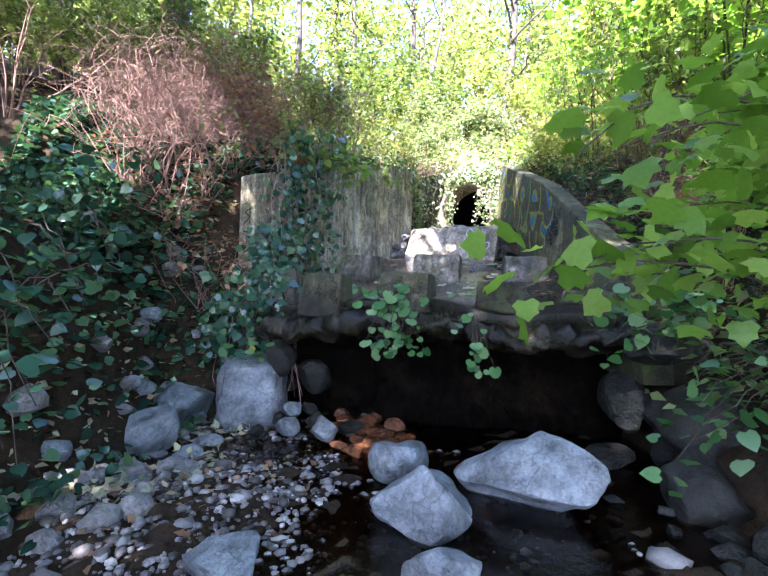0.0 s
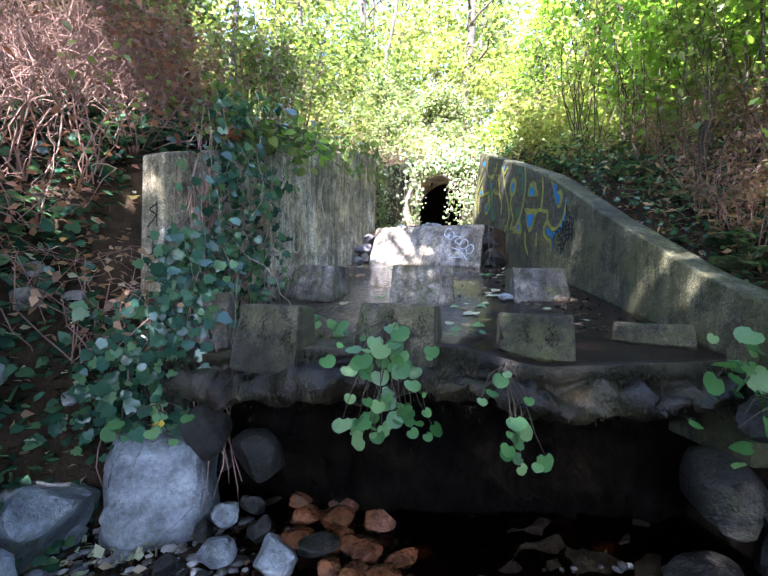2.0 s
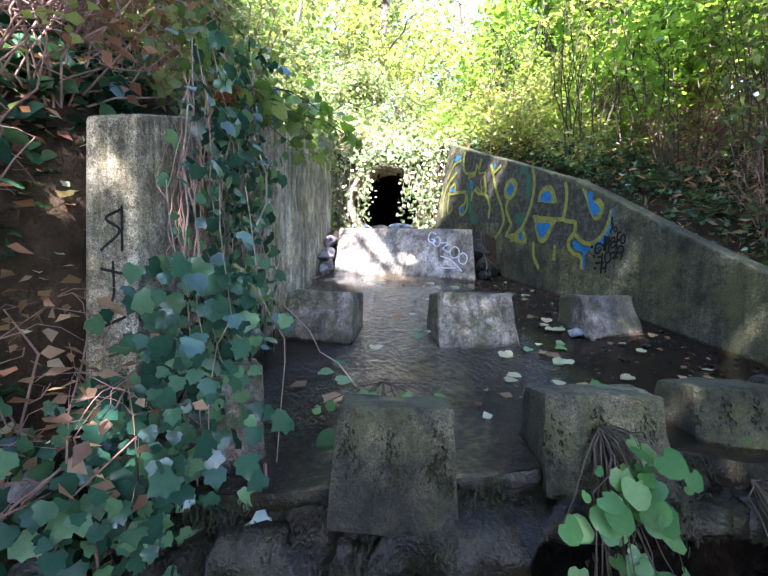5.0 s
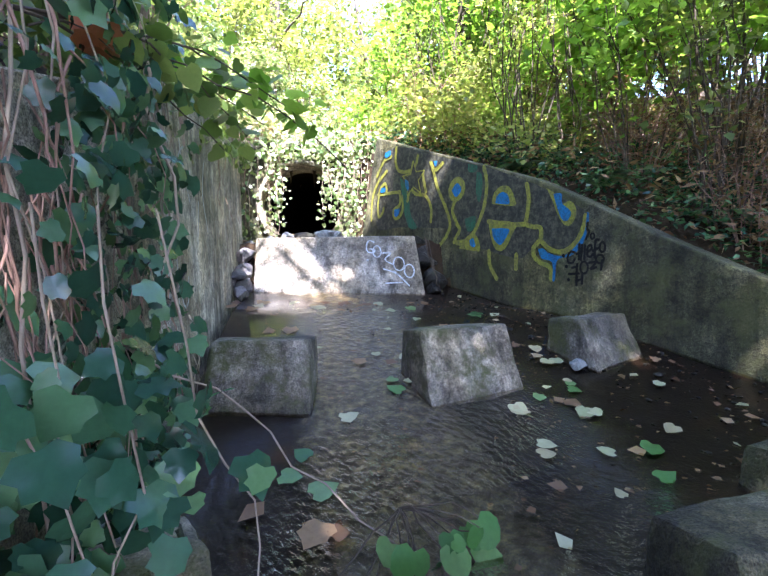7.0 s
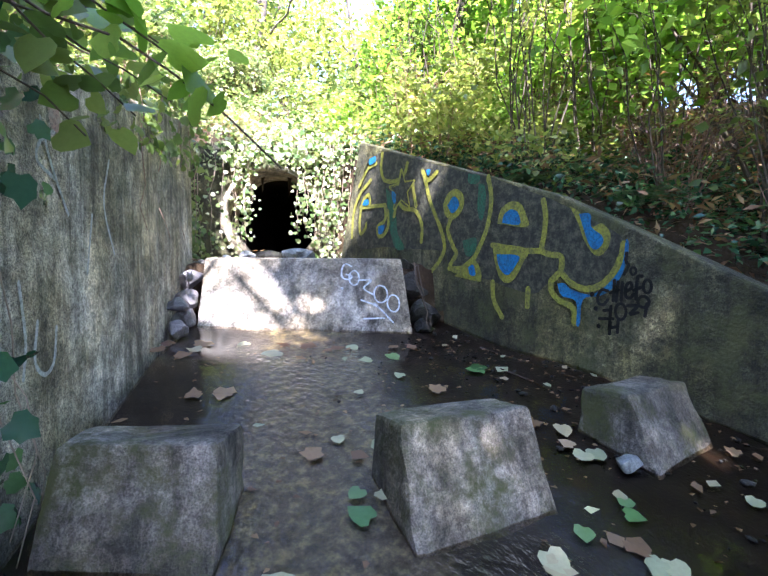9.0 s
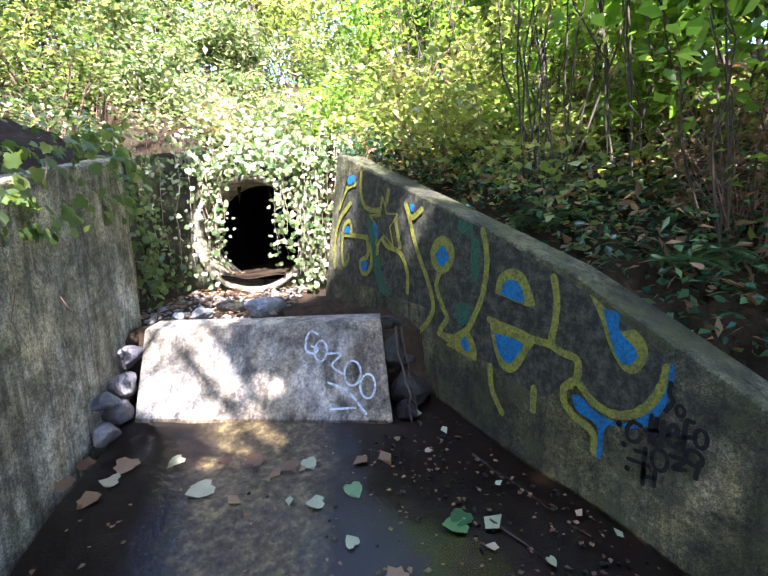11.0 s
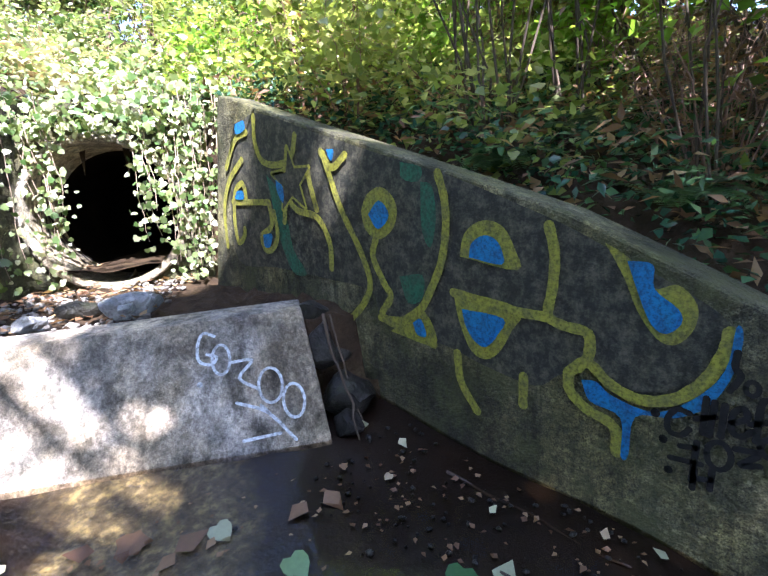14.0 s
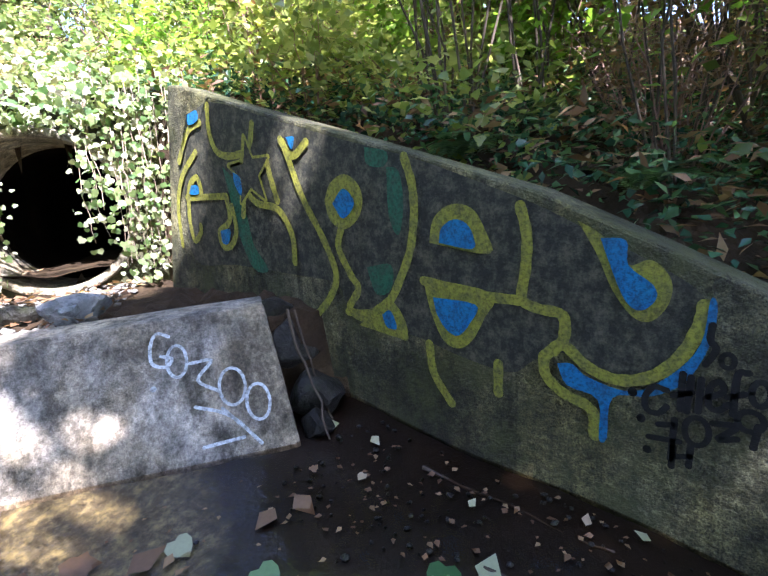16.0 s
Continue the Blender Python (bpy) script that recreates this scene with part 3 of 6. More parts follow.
# baffle blocks
def baffle(mid, width, depth, high, turn, label, seed, lean=0.10, deep=0.10, mat=BLOCK):
    w, d = width / 2, depth / 2
    z0 = float(apron_z(*mid)) - deep
    zt = high - (z0)
    low = [(-w - 0.015, -d - lean, 0), (w + 0.015, -d - lean, 0), (w + 0.015, d + 0.05, 0), (-w - 0.015, d + 0.05, 0)]
    top = [(-w, -d, zt), (w, -d, zt), (w, d, zt - 0.02), (-w, d, zt - 0.02)]
    ob = prism("baffle_block", low, top, mat, bevel=0.022, cuts=5, rough=0.012, seed=seed)
    ob.matrix_world = pose(mid[0], mid[1], z0, 0, 0, turn)
    return tagged(ob, label, "block", "baffle blocks on the apron")


def baffle_edge(a, b, depth, high, label, seed, lean, deep=0.10, mat=BLOCK):
    """A block whose upper front edge runs from a to b."""
    a, b = np.array(a), np.array(b)
    d = (b - a) / np.hypot(*(b - a))
    mid = (a + b) / 2 + np.array((-d[1], d[0])) * depth / 2
    return baffle(mid, np.hypot(*(b - a)), depth, high, math.degrees(math.atan2(d[1], d[0])), label, seed, lean, deep, mat)


baffle_edge((-0.56, 5.95), (-0.12, 5.65), 0.26, 1.78, "dark grey concrete baffle block with a chipped top", 1, 0.13)
baffle_edge((0.44, 5.41), (1.00, 5.27), 0.24, 1.79, "pinkish grey concrete baffle block, mossy at its foot", 2, 0.18)
baffle_edge((1.54, 5.12), (2.03, 5.07), 0.24, 1.78, "grey mossy concrete baffle block beside the mural wall", 3, 0.15)
baffle_edge((-1.22, 4.56), (-0.92, 4.56), 0.22, 1.53, "small mossy concrete baffle block under ivy", 4, 0.10)
baffle_edge((-0.73, 4.03), (-0.34, 3.86), 0.22, 1.475, "mossy concrete baffle block at the broken lip", 5, 0.09, 0.13, BLOCK_MOSSY)
baffle_edge((0.03, 3.83), (0.47, 3.66), 0.24, 1.50, "mossy concrete baffle block behind a creeping plant", 6, 0.09, 0.13, BLOCK_MOSSY)
baffle_edge((0.95, 3.87), (1.38, 3.74), 0.24, 1.44, "weathered concrete baffle block at the broken lip", 7, 0.09, 0.13, BLOCK_MOSSY)
baffle_edge((1.80, 3.97), (2.20, 3.72), 0.22, 1.38, "low concrete baffle block against the wing wall", 8, 0.09, 0.13, BLOCK_MOSSY)

# head wall with the culvert pipe
def ring_points(r, along, n=40):
    return [PC + AX * along + SD * (r * math.cos(2 * math.pi * k / n)) + np.array((0, 0, r * math.sin(2 * math.pi * k / n))) for k in range(n)]
bm = bmesh.new()
N = 40
outer = []
for k in range(N):
    a = 2 * math.pi * k / N
    c, s = math.cos(a), math.sin(a)
    m_ = max(abs(c) / 1.25, abs(s) / 0.95)
    outer.append(PC + SD * (c / m_) + np.array((0, 0, s / m_)))
r_in = [bm.verts.new(p) for p in ring_points(0.66, 0.02)]
r_out = [bm.verts.new(p) for p in outer]
r_out2 = [bm.verts.new(p + AX * 0.3) for p in outer]
for k in range(N):
    j = (k + 1) % N
    bm.faces.new((r_in[k], r_in[j], r_out[j], r_out[k]))
    bm.faces.new((r_out[k], r_out[j], r_out2[j], r_out2[k]))
head = tagged(part("wall_head", bm, WALL), "concrete head wall round the culvert pipe, hidden by ivy", "wall", kind="structure")
pipe = empty("culvert_pipe", "round concrete culvert pipe, dark inside, draped with ivy", "pipe", tuple(PC))
bm = bmesh.new()
rings = [[bm.verts.new(p - PC) for p in ring_points(r, a)] for r, a in ((0.67, 0.25), (0.67, -0.06), (0.655, -0.075), (0.615, -0.075), (0.60, -0.06), (0.60, 0.6), (0.60, 2.5), (0.60, 7.0))]
for a, b in zip(rings, rings[1:]):
    for k in range(N):
        bm.faces.new((a[k], a[(k + 1) % N], b[(k + 1) % N], b[k]))
bm.faces.new(rings[-1])
barrel = part("barrel", bm, PIPE, pipe, smooth=True)
# shade inside the pipe is painted on beyond its first stretch
barrel.data.materials.append(PAINTED_SHADE)
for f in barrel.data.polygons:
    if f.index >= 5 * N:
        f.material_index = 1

bm = bmesh.new()
rows = []
for i in range(24):
    a = -0.12 + i * 0.16
    rows.append([bm.verts.new(tuple(AX * a + SD * s + np.array((0, 0, -0.47 + 0.05 * noise.noise(Vector((a * 4, s * 5, 0))) - 0.02 * i / 24)))) for s in np.linspace(-0.38, 0.38, 9)])
for a, b in zip(rows, rows[1:]):
    for i in range(8):
        bm.faces.new((a[i], a[i + 1], b[i + 1], b[i]))
part("sediment", bm, SOIL, pipe, "brown silt lying in the pipe", smooth=True)

# ---------------------------------------------------------------- sprayed paint
YELLOW_PAINT = paint_material("yellow_green_paint", (0.26, 0.265, 0.03), (0.13, 0.13, 0.04))
BLUE_PAINT = paint_material("blue_paint", (0.004, 0.165, 0.40), (0.01, 0.095, 0.22))
DARK_PAINT = paint_material("dark_paint", (0.018, 0.021, 0.016), (0.10, 0.097, 0.066))
GREEN_PAINT = paint_material("green_paint", (0.015, 0.11, 0.06), (0.03, 0.07, 0.045))
BLACK_PAINT = paint_material("black_paint", (0.004, 0.004, 0.0045), (0.010, 0.010, 0.009), 0.95)
WHITE_PAINT = paint_material("white_paint", (0.55, 0.61, 0.66), (0.24, 0.25, 0.25))
FAINT_PAINT = paint_material("faded_white_paint", (0.40, 0.42, 0.40), (0.27, 0.28, 0.26))
RED_PAINT = paint_material("faded_red_paint", (0.36, 0.19, 0.15), (0.27, 0.23, 0.20))

# the mural's strokes on the wing wall: (distance along, height)
MURAL = {
 "yel": [
   ((8.392, 3.291), (8.224, 3.453), (8.063, 3.485)) ,
   ((8.546, 2.731), (8.506, 3.006), (8.382, 3.194), (8.166, 3.323)) ,
   ((7.953, 3.563), (7.975, 3.412), (7.921, 3.289), (7.762, 3.245), (7.61, 3.273), (7.547, 3.388)) ,
   ((8.345, 3.061), (8.3, 3.134), (8.207, 3.169), (8.178, 3.094), (8.195, 3.042)) ,
   ((8.368, 3.053), (7.904, 3.025)) ,
   ((8.348, 3.054), (8.384, 2.898), (8.366, 2.763), (8.273, 2.81), (8.256, 2.859)) ,
   ((7.904, 3.025), (7.91, 2.875), (8.039, 2.812), (8.023, 2.717), (7.933, 2.722), (7.854, 2.812), (7.863, 2.962)) ,
   ((7.758, 2.897), (7.7, 3.022), (7.598, 2.958), (7.422, 2.911), (7.336, 2.767), (7.343, 2.618)) ,
   ((7.464, 3.174), (7.453, 3.094), (7.42, 2.959)) ,
   ((7.312, 3.254), (7.216, 2.969), (7.093, 2.735), (7.034, 2.557), (7.097, 2.436), (7.214, 2.333)) ,
   ((7.329, 3.269), (7.25, 3.176), (7.135, 3.227)) ,
   ((6.961, 2.793), (6.994, 2.696), (6.931, 2.559), (6.892, 2.486), (6.965, 2.38), (6.834, 2.327), (6.63, 2.274)) ,
   ((6.547, 3.078), (6.517, 2.953), (6.524, 2.808), (6.566, 2.658), (6.656, 2.497), (6.701, 2.412), (6.63, 2.274)) ,
   ((6.978, 2.366), (6.828, 2.37), (6.697, 2.443)) ,
   ((6.499, 2.545), (6.216, 2.494), (6.069, 2.483)) ,
   ((6.049, 2.838), (6.029, 2.73), (6.039, 2.602), (6.057, 2.491), (5.998, 2.457), (5.909, 2.438), (5.907, 2.348), (5.948, 2.295)) ,
   ((5.981, 2.271), (5.911, 2.325), (5.827, 2.256), (5.731, 2.223), (5.628, 2.252), (5.548, 2.333), (5.502, 2.436), (5.49, 2.504)) ,
   ((5.981, 2.271), (5.976, 2.199), (5.915, 2.138), (5.815, 2.093), (5.804, 1.992)) ,
   ((6.167, 2.212), (6.174, 2.082)) ,
   ((6.495, 2.255), (6.482, 2.115), (6.402, 1.988)) ,
 ],
 "yelfill": [
   ((7.058, 2.932), (7.009, 3.011), (6.91, 3.047), (6.827, 2.993), (6.808, 2.913), (6.852, 2.829), (6.952, 2.785), (7.039, 2.838)) ,
   ((6.458, 2.711), (6.432, 2.803), (6.368, 2.856), (6.3, 2.863), (6.237, 2.832), (6.196, 2.754), (6.185, 2.661)) ,
   ((6.505, 2.56), (6.183, 2.504), (6.222, 2.395), (6.284, 2.292), (6.357, 2.25), (6.428, 2.286), (6.48, 2.416)) ,
   ((5.853, 2.775), (5.776, 2.723), (5.703, 2.625), (5.633, 2.641), (5.579, 2.58), (5.584, 2.501), (5.631, 2.44), (5.687, 2.452), (5.747, 2.541), (5.792, 2.657)) ,
   ((6.92, 2.3), (6.797, 2.367), (6.675, 2.43), (6.625, 2.267)) ,
 ],
 "blue": [
   ((6.998, 2.915), (6.914, 2.981), (6.853, 2.905), (6.937, 2.838)) ,
   ((6.404, 2.71), (6.387, 2.771), (6.327, 2.804), (6.272, 2.786), (6.243, 2.736), (6.251, 2.683)) ,
   ((6.455, 2.474), (6.251, 2.455), (6.278, 2.379), (6.341, 2.312), (6.399, 2.334), (6.439, 2.397)) ,
   ((5.931, 2.253), (5.878, 2.258), (5.819, 2.215), (5.685, 2.19), (5.573, 2.269), (5.498, 2.382), (5.478, 2.523), (5.46, 2.502), (5.474, 2.385), (5.533, 2.254), (5.627, 2.184), (5.744, 2.154), (5.763, 1.994), (5.789, 1.986), (5.792, 2.137), (5.897, 2.173)) ,
   ((5.779, 2.715), (5.703, 2.705), (5.696, 2.625), (5.626, 2.562), (5.618, 2.515), (5.659, 2.476), (5.702, 2.501), (5.739, 2.591)) ,
   ((7.787, 3.158), (7.721, 3.109), (7.737, 3.011), (7.787, 3.087)) ,
   ((8.278, 3.126), (8.2, 3.118), (8.205, 3.065), (8.315, 3.074)) ,
   ((8.02, 2.818), (7.91, 2.82), (7.95, 2.738), (8.016, 2.739)) ,
   ((6.751, 2.371), (6.697, 2.395), (6.669, 2.311), (6.728, 2.312)) ,
   ((7.276, 3.273), (7.213, 3.263), (7.244, 3.207)) ,
   ((8.188, 3.551), (8.068, 3.557), (8.07, 3.5), (8.18, 3.49)) ,
 ],
 "green": [
   ((7.905, 3.201), (7.803, 3.103), (7.734, 2.896), (7.706, 2.719), (7.599, 2.571), (7.744, 2.575), (7.841, 2.782), (7.878, 3.023)) ,
   ((6.651, 3.05), (6.587, 3.022), (6.577, 2.875), (6.619, 2.747), (6.663, 2.837)) ,
   ((6.766, 3.15), (6.643, 3.112), (6.665, 3.052), (6.762, 3.074)) ,
   ((6.828, 2.598), (6.677, 2.612), (6.691, 2.496), (6.784, 2.467)) ,
 ],
 "dark": [
   ((8.193, 3.537), (7.922, 3.576), (7.366, 3.374), (6.895, 3.202), (6.493, 3.061), (6.17, 2.92), (5.986, 2.834), (5.822, 2.741), (5.633, 2.633), (5.497, 2.53), (5.512, 2.412), (5.561, 2.316), (5.686, 2.208), (5.828, 2.219), (5.912, 2.291), (6.024, 2.245), (6.127, 2.177), (6.372, 2.221), (6.547, 2.272), (6.962, 2.354), (7.043, 2.505), (7.383, 2.548), (7.947, 2.596), (8.42, 2.625), (8.409, 3.066)) ,
 ],
 "black": [
   ((5.47, 2.447), (5.474, 2.4), (5.459, 2.371), (5.484, 2.32)) ,
   ((5.583, 2.216), (5.619, 2.221), (5.644, 2.181), (5.638, 2.137), (5.605, 2.131), (5.582, 2.159)) ,
   ((5.54, 2.281), (5.546, 2.158)) ,
   ((5.565, 2.202), (5.516, 2.222)) ,
   ((5.518, 2.273), (5.528, 2.154)) ,
   ((5.492, 2.27), (5.498, 2.161)) ,
   ((5.472, 2.215), (5.437, 2.24), (5.446, 2.27), (5.469, 2.25), (5.472, 2.191), (5.448, 2.177), (5.423, 2.202)) ,
   ((5.38, 2.309), (5.405, 2.298), (5.412, 2.172)) ,
   ((5.426, 2.224), (5.388, 2.242)) ,
   ((5.604, 2.091), (5.561, 2.099)) ,
   ((5.559, 2.12), (5.569, 1.974)) ,
   ((5.632, 2.039), (5.546, 2.044)) ,
   ((5.459, 2.131), (5.402, 2.132), (5.445, 2.081), (5.4, 2.093)) ,
   ((5.351, 2.147), (5.36, 2.075)) ,
   ((5.561, 2.022), (5.566, 1.948)) ,
   ((5.514, 2.036), (5.518, 1.963)) ,
   ((5.564, 1.985), (5.515, 2.0)) ,
 ],
 "ring": [ (5.43, 2.339, 0.016, 0.022), (5.5, 2.092, 0.032, 0.048), (5.37, 2.158, 0.031, 0.032), (5.35, 2.249, 0.022, 0.038), (5.681, 2.191, 0.007, 0.009), (5.655, 2.101, 0.006, 0.008), (5.636, 1.991, 0.006, 0.007) ],
 "star": [ (7.636, 3.136, 0.201, 0.003) ],
}


def smooth_line(pts, n=6):
    p = [np.array(q, float) for q in pts]
    p = [2 * p[0] - p[1]] + p + [2 * p[-1] - p[-2]]
    out = []
    for a, b, c, d in zip(p, p[1:], p[2:], p[3:]):
        for k in range(n):
            t = k / n
            out.append(0.5 * (2 * b + (c - a) * t + (2 * a - 5 * b + 4 * c - d) * t * t + (3 * b - a - 3 * c + d) * t ** 3))
    out.append(p[-2])
    return np.array(out)


def spray_line(name, pts, width, to_world, mat, parent, taper=0.0):
    """A sprayed stroke of even width with round ends."""
    line = smooth_line(pts) if len(pts) > 2 else np.array([np.array(pts[0]) + (np.array(pts[-1]) - np.array(pts[0])) * f for f in np.linspace(0, 1, 5)])
    tang = np.gradient(line, axis=0)
    tang /= np.linalg.norm(tang, axis=1)[:, None] + 1e-9
    side = np.stack([-tang[:, 1], tang[:, 0]], -1)
    bm = bmesh.new()
    rows = []
    for k, (p, s) in enumerate(zip(line, side)):
        w = width * 0.5 * (1 + 0.06 * math.sin(k * 1.7)) * (1 - taper * k / len(line))
        rows.append((bm.verts.new(to_world(*(p + s * w))), bm.verts.new(to_world(*(p - s * w)))))
    for a, b in zip(rows, rows[1:]):
        bm.faces.new((a[0], b[0], b[1], a[1]))
    for end, way in ((0, -1), (-1, 1)):
        c, t, s = line[end], tang[end] * way, side[end]
        arc = [bm.verts.new(to_world(*(c + width * 0.5 * (math.cos(a) * s + math.sin(a) * t)))) for a in np.linspace(0.4, math.pi - 0.4, 5)]
        a, b = rows[end]
        ring = [a] + arc + [b]
        bm.faces.new(ring)
    return part(name, bm, mat, parent)


def spray_fill(name, pts, to_world, mat, parent):
    ring = smooth_line(list(pts) + [pts[0]], 4)[:-1]
    bm = bmesh.new()
    vs = [bm.verts.new(to_world(*p)) for p in ring]
    bmesh.ops.triangle_fill(bm, use_beauty=True, edges=[bm.edges.new((vs[i], vs[(i + 1) % len(vs)])) for i in range(len(vs))])
    return part(name, bm, mat, parent)


def spray_ring(name, c, rx, ry, width, to_world, mat, parent):
    pts = [(c[0] + rx * math.cos(a), c[1] + ry * math.sin(a)) for a in np.linspace(0, 2 * math.pi * 0.98, 12)]
    return spray_line(name, pts, width, to_world, mat, parent)


def on_mural(lift):
    return lambda a, b: (RW_X - lift, a, b)


serial = 0
for name, key, lift, mat in (("paint_ground", "dark", 0.004, DARK_PAINT), ("paint_patch", "green", 0.006, GREEN_PAINT), ("paint_shape", "yelfill", 0.008, YELLOW_PAINT), ("paint_shape", "blue", 0.017, BLUE_PAINT)):
    for pts in MURAL[key]:
        serial += 1
        spray_fill(name, pts, on_mural(lift + 0.00013 * serial), mat, wall_right)
for pts in MURAL["yel"]:
    serial += 1
    spray_line("paint_stroke", pts, 0.042, on_mural(0.010 + 0.00013 * serial), YELLOW_PAINT, wall_right)
for pts in MURAL["black"]:
    spray_line("tag_stroke", pts, 0.020, on_mural(0.022), BLACK_PAINT, wall_right)
for y, z, rx, ry in MURAL["ring"]:
    spray_ring("tag_ring", (y, z), rx, ry, 0.018 if rx > 0.02 else 0.015, on_mural(0.0225), BLACK_PAINT, wall_right)
y, z, rx, _ = MURAL["star"][0]
spoke = [(y + r * math.sin(a), z + r * math.cos(a) * 1.0) for k in range(5) for a, r in ((-2 * math.pi * k / 5, 0.20), (-2 * math.pi * (k + 0.5) / 5, 0.085))]
bm = bmesh.new()
vs = [bm.verts.new((RW_X - 0.0165, *p)) for p in spoke]
bm.faces.new(vs)
part("paint_star", bm, DARK_PAINT, wall_right)
for a, b in zip(spoke, spoke[1:] + spoke[:1]):
    serial += 1
    spray_line("paint_stroke", (a, b), 0.03, on_mural(0.010 + 0.00013 * serial), YELLOW_PAINT, wall_right)

# white tag on the slab
SU, SV, SN, S0 = np.array((0.8399, -0.5428, 0)), np.array((0.3251, 0.5031, 0.8008)), np.array((-0.4346, -0.6725, 0.5990)), np.array((0.31, 7.81, 1.84))
def on_slab(a, b):
    return tuple(S0 + SU * a + SV * b + SN * 0.016)
for pts in (((1.226, 0.672), (1.175, 0.695), (1.147, 0.639), (1.15, 0.555), (1.205, 0.527), (1.232, 0.561), (1.188, 0.582)),
            ((1.304, 0.522), (1.397, 0.518), (1.332, 0.438), (1.414, 0.368)), ((1.31, 0.319), (1.446, 0.249), (1.561, 0.102)), ((1.419, 0.288), (1.482, 0.207)), ((1.328, 0.14), (1.494, 0.144))):
    spray_line("tag_stroke", pts, 0.015, on_slab, WHITE_PAINT, slab_ob)
for c, rx, ry in (((1.252, 0.545), 0.042, 0.076), ((1.473, 0.378), 0.056, 0.086), ((1.574, 0.285), 0.05, 0.082), ((1.149, 0.436), 0.006, 0.006)):
    spray_ring("tag_ring", c, rx, ry, 0.014, on_slab, WHITE_PAINT, slab_ob)

# faint scribbles on the other wing wall
LN = np.array((ld[1], -ld[0]))
def on_left(a, b):
    p = LW_A + ld * a + LN * 0.005
    return (p[0], p[1], b)
for pts in (((1.889, 2.149), (1.865, 2.003), (1.927, 1.937), (1.998, 1.976), (2.024, 2.113)), ((1.663, 2.561), (1.63, 2.274), (1.625, 2.02)), ((1.946, 2.941), (2.022, 2.77), (2.147, 2.588)),
            ((2.048, 2.915), (1.941, 2.846), (1.92, 2.766), (2.056, 2.718)), ((1.778, 2.301), (1.809, 2.086), (1.788, 1.948)), ((2.378, 2.616), (2.312, 2.332)), ((2.591, 2.926), (2.518, 2.684), (2.639, 2.436))):
    spray_line("tag_stroke", pts, 0.018, on_left, FAINT_PAINT, wall_left)
spray_line("tag_stroke", ((2.0, 3.15), (2.03, 3.06), (2.06, 2.96)), 0.09, on_left, RED_PAINT, wall_left)
# black curls inside the pipe mouth
for k in range(7):
    pts = []
    for f in np.linspace(0, 1, 5):
        a = math.pi * (0.80 + 0.05 * k + 0.26 * f)
        d = 0.12 + 0.11 * k * 0.6 + 0.10 * math.sin(3 * f)
        pts.append((a, d))
    spray_line("tag_stroke", pts, 0.02, lambda a, d: tuple(AX * d + SD * (0.592 * math.cos(a)) + np.array((0, 0, 0.592 * math.sin(a)))), BLACK_PAINT, pipe)

# creek water
bm = bmesh.new()
vs = [bm.verts.new(p) for p in ((-2.6, -14, -0.07), (3.4, -14, -0.07), (3.2, 5.2, -0.07), (-2.0, 5.2, -0.07))]
bm.faces.new(vs)
bmesh.ops.subdivide_edges(bm, edges=list(bm.edges), cuts=20, use_grid_fill=True)
tagged(part("water_creek", bm, WATER, smooth=True), "shallow dark creek water over a brown stony bed", "water", kind="structure")


# ---------------------------------------------------------------- stones
def stone(name, place, size, mat, label, category="rock", turn=0.0, flat=0.6, seed=0, group="", sub=4, facets=9, cuts=()):
    """A rounded, faceted stone with planed-off sides."""
    rg = random.Random(seed)
    bm = bmesh.new()
    bmesh.ops.create_icosphere(bm, subdivisions=sub, radius=0.5)
    planes = []
    for _ in range(facets + 5):
        n = Vector((rg.uniform(-1, 1), rg.uniform(-1, 1), rg.uniform(-0.5, 1))).normalized()
        planes.append((n, rg.uniform(0.24, 0.42)))
    planes += [(Vector(n).normalized(), d) for n, d in cuts]
    for v in bm.verts:
        p = v.co.copy()
        for n, d in planes:
            over = p.dot(n) - d
            if over > 0:
                p -= n * over * 0.88
        p += noise.noise_vector(p * 3 + Vector((seed * 3.7, 0, 0))) * 0.065 + noise.noise_vector(p * 9 + Vector((seed, 5, 0))) * 0.018
        v.co = Vector((p.x * size[0], p.y * size[1], p.z * size[2]))
    ob = part(name, bm, mat, smooth=True)
    ob.data.set_sharp_from_angle(angle=radians(34))
    ob.matrix_world = pose(*place, 0, 0, turn)
    return tagged(ob, label, category, group)


stone("boulder", (-1.27, 4.20, 0.22), (0.82, 0.72, 1.00), ROCK, "large blue-grey boulder with a flat pale top", seed=5, turn=10, facets=-3, cuts=(((0.08, -0.12, 1), 0.34), ((0.1, -1, 0.2), 0.36), ((1, -0.3, 0.2), 0.37), ((-1, -0.2, 0.1), 0.37), ((0.6, -0.6, 0.7), 0.43)))
stone("boulder", (-1.92, 4.00, 0.16), (0.82, 0.66, 0.60), ROCK, "rough grey mossy boulder beside the creek", seed=8, turn=-20)
stone("boulder", (-1.90, 3.40, 0.10), (0.56, 0.52, 0.50), ROCK, "blue-grey angular boulder at the water's edge", seed=12, turn=30)
stone("boulder", (1.12, 2.72, 0.10), (1.0, 0.72, 0.58), ROCK, "large rounded grey-green boulder in the creek", seed=21, turn=-28)
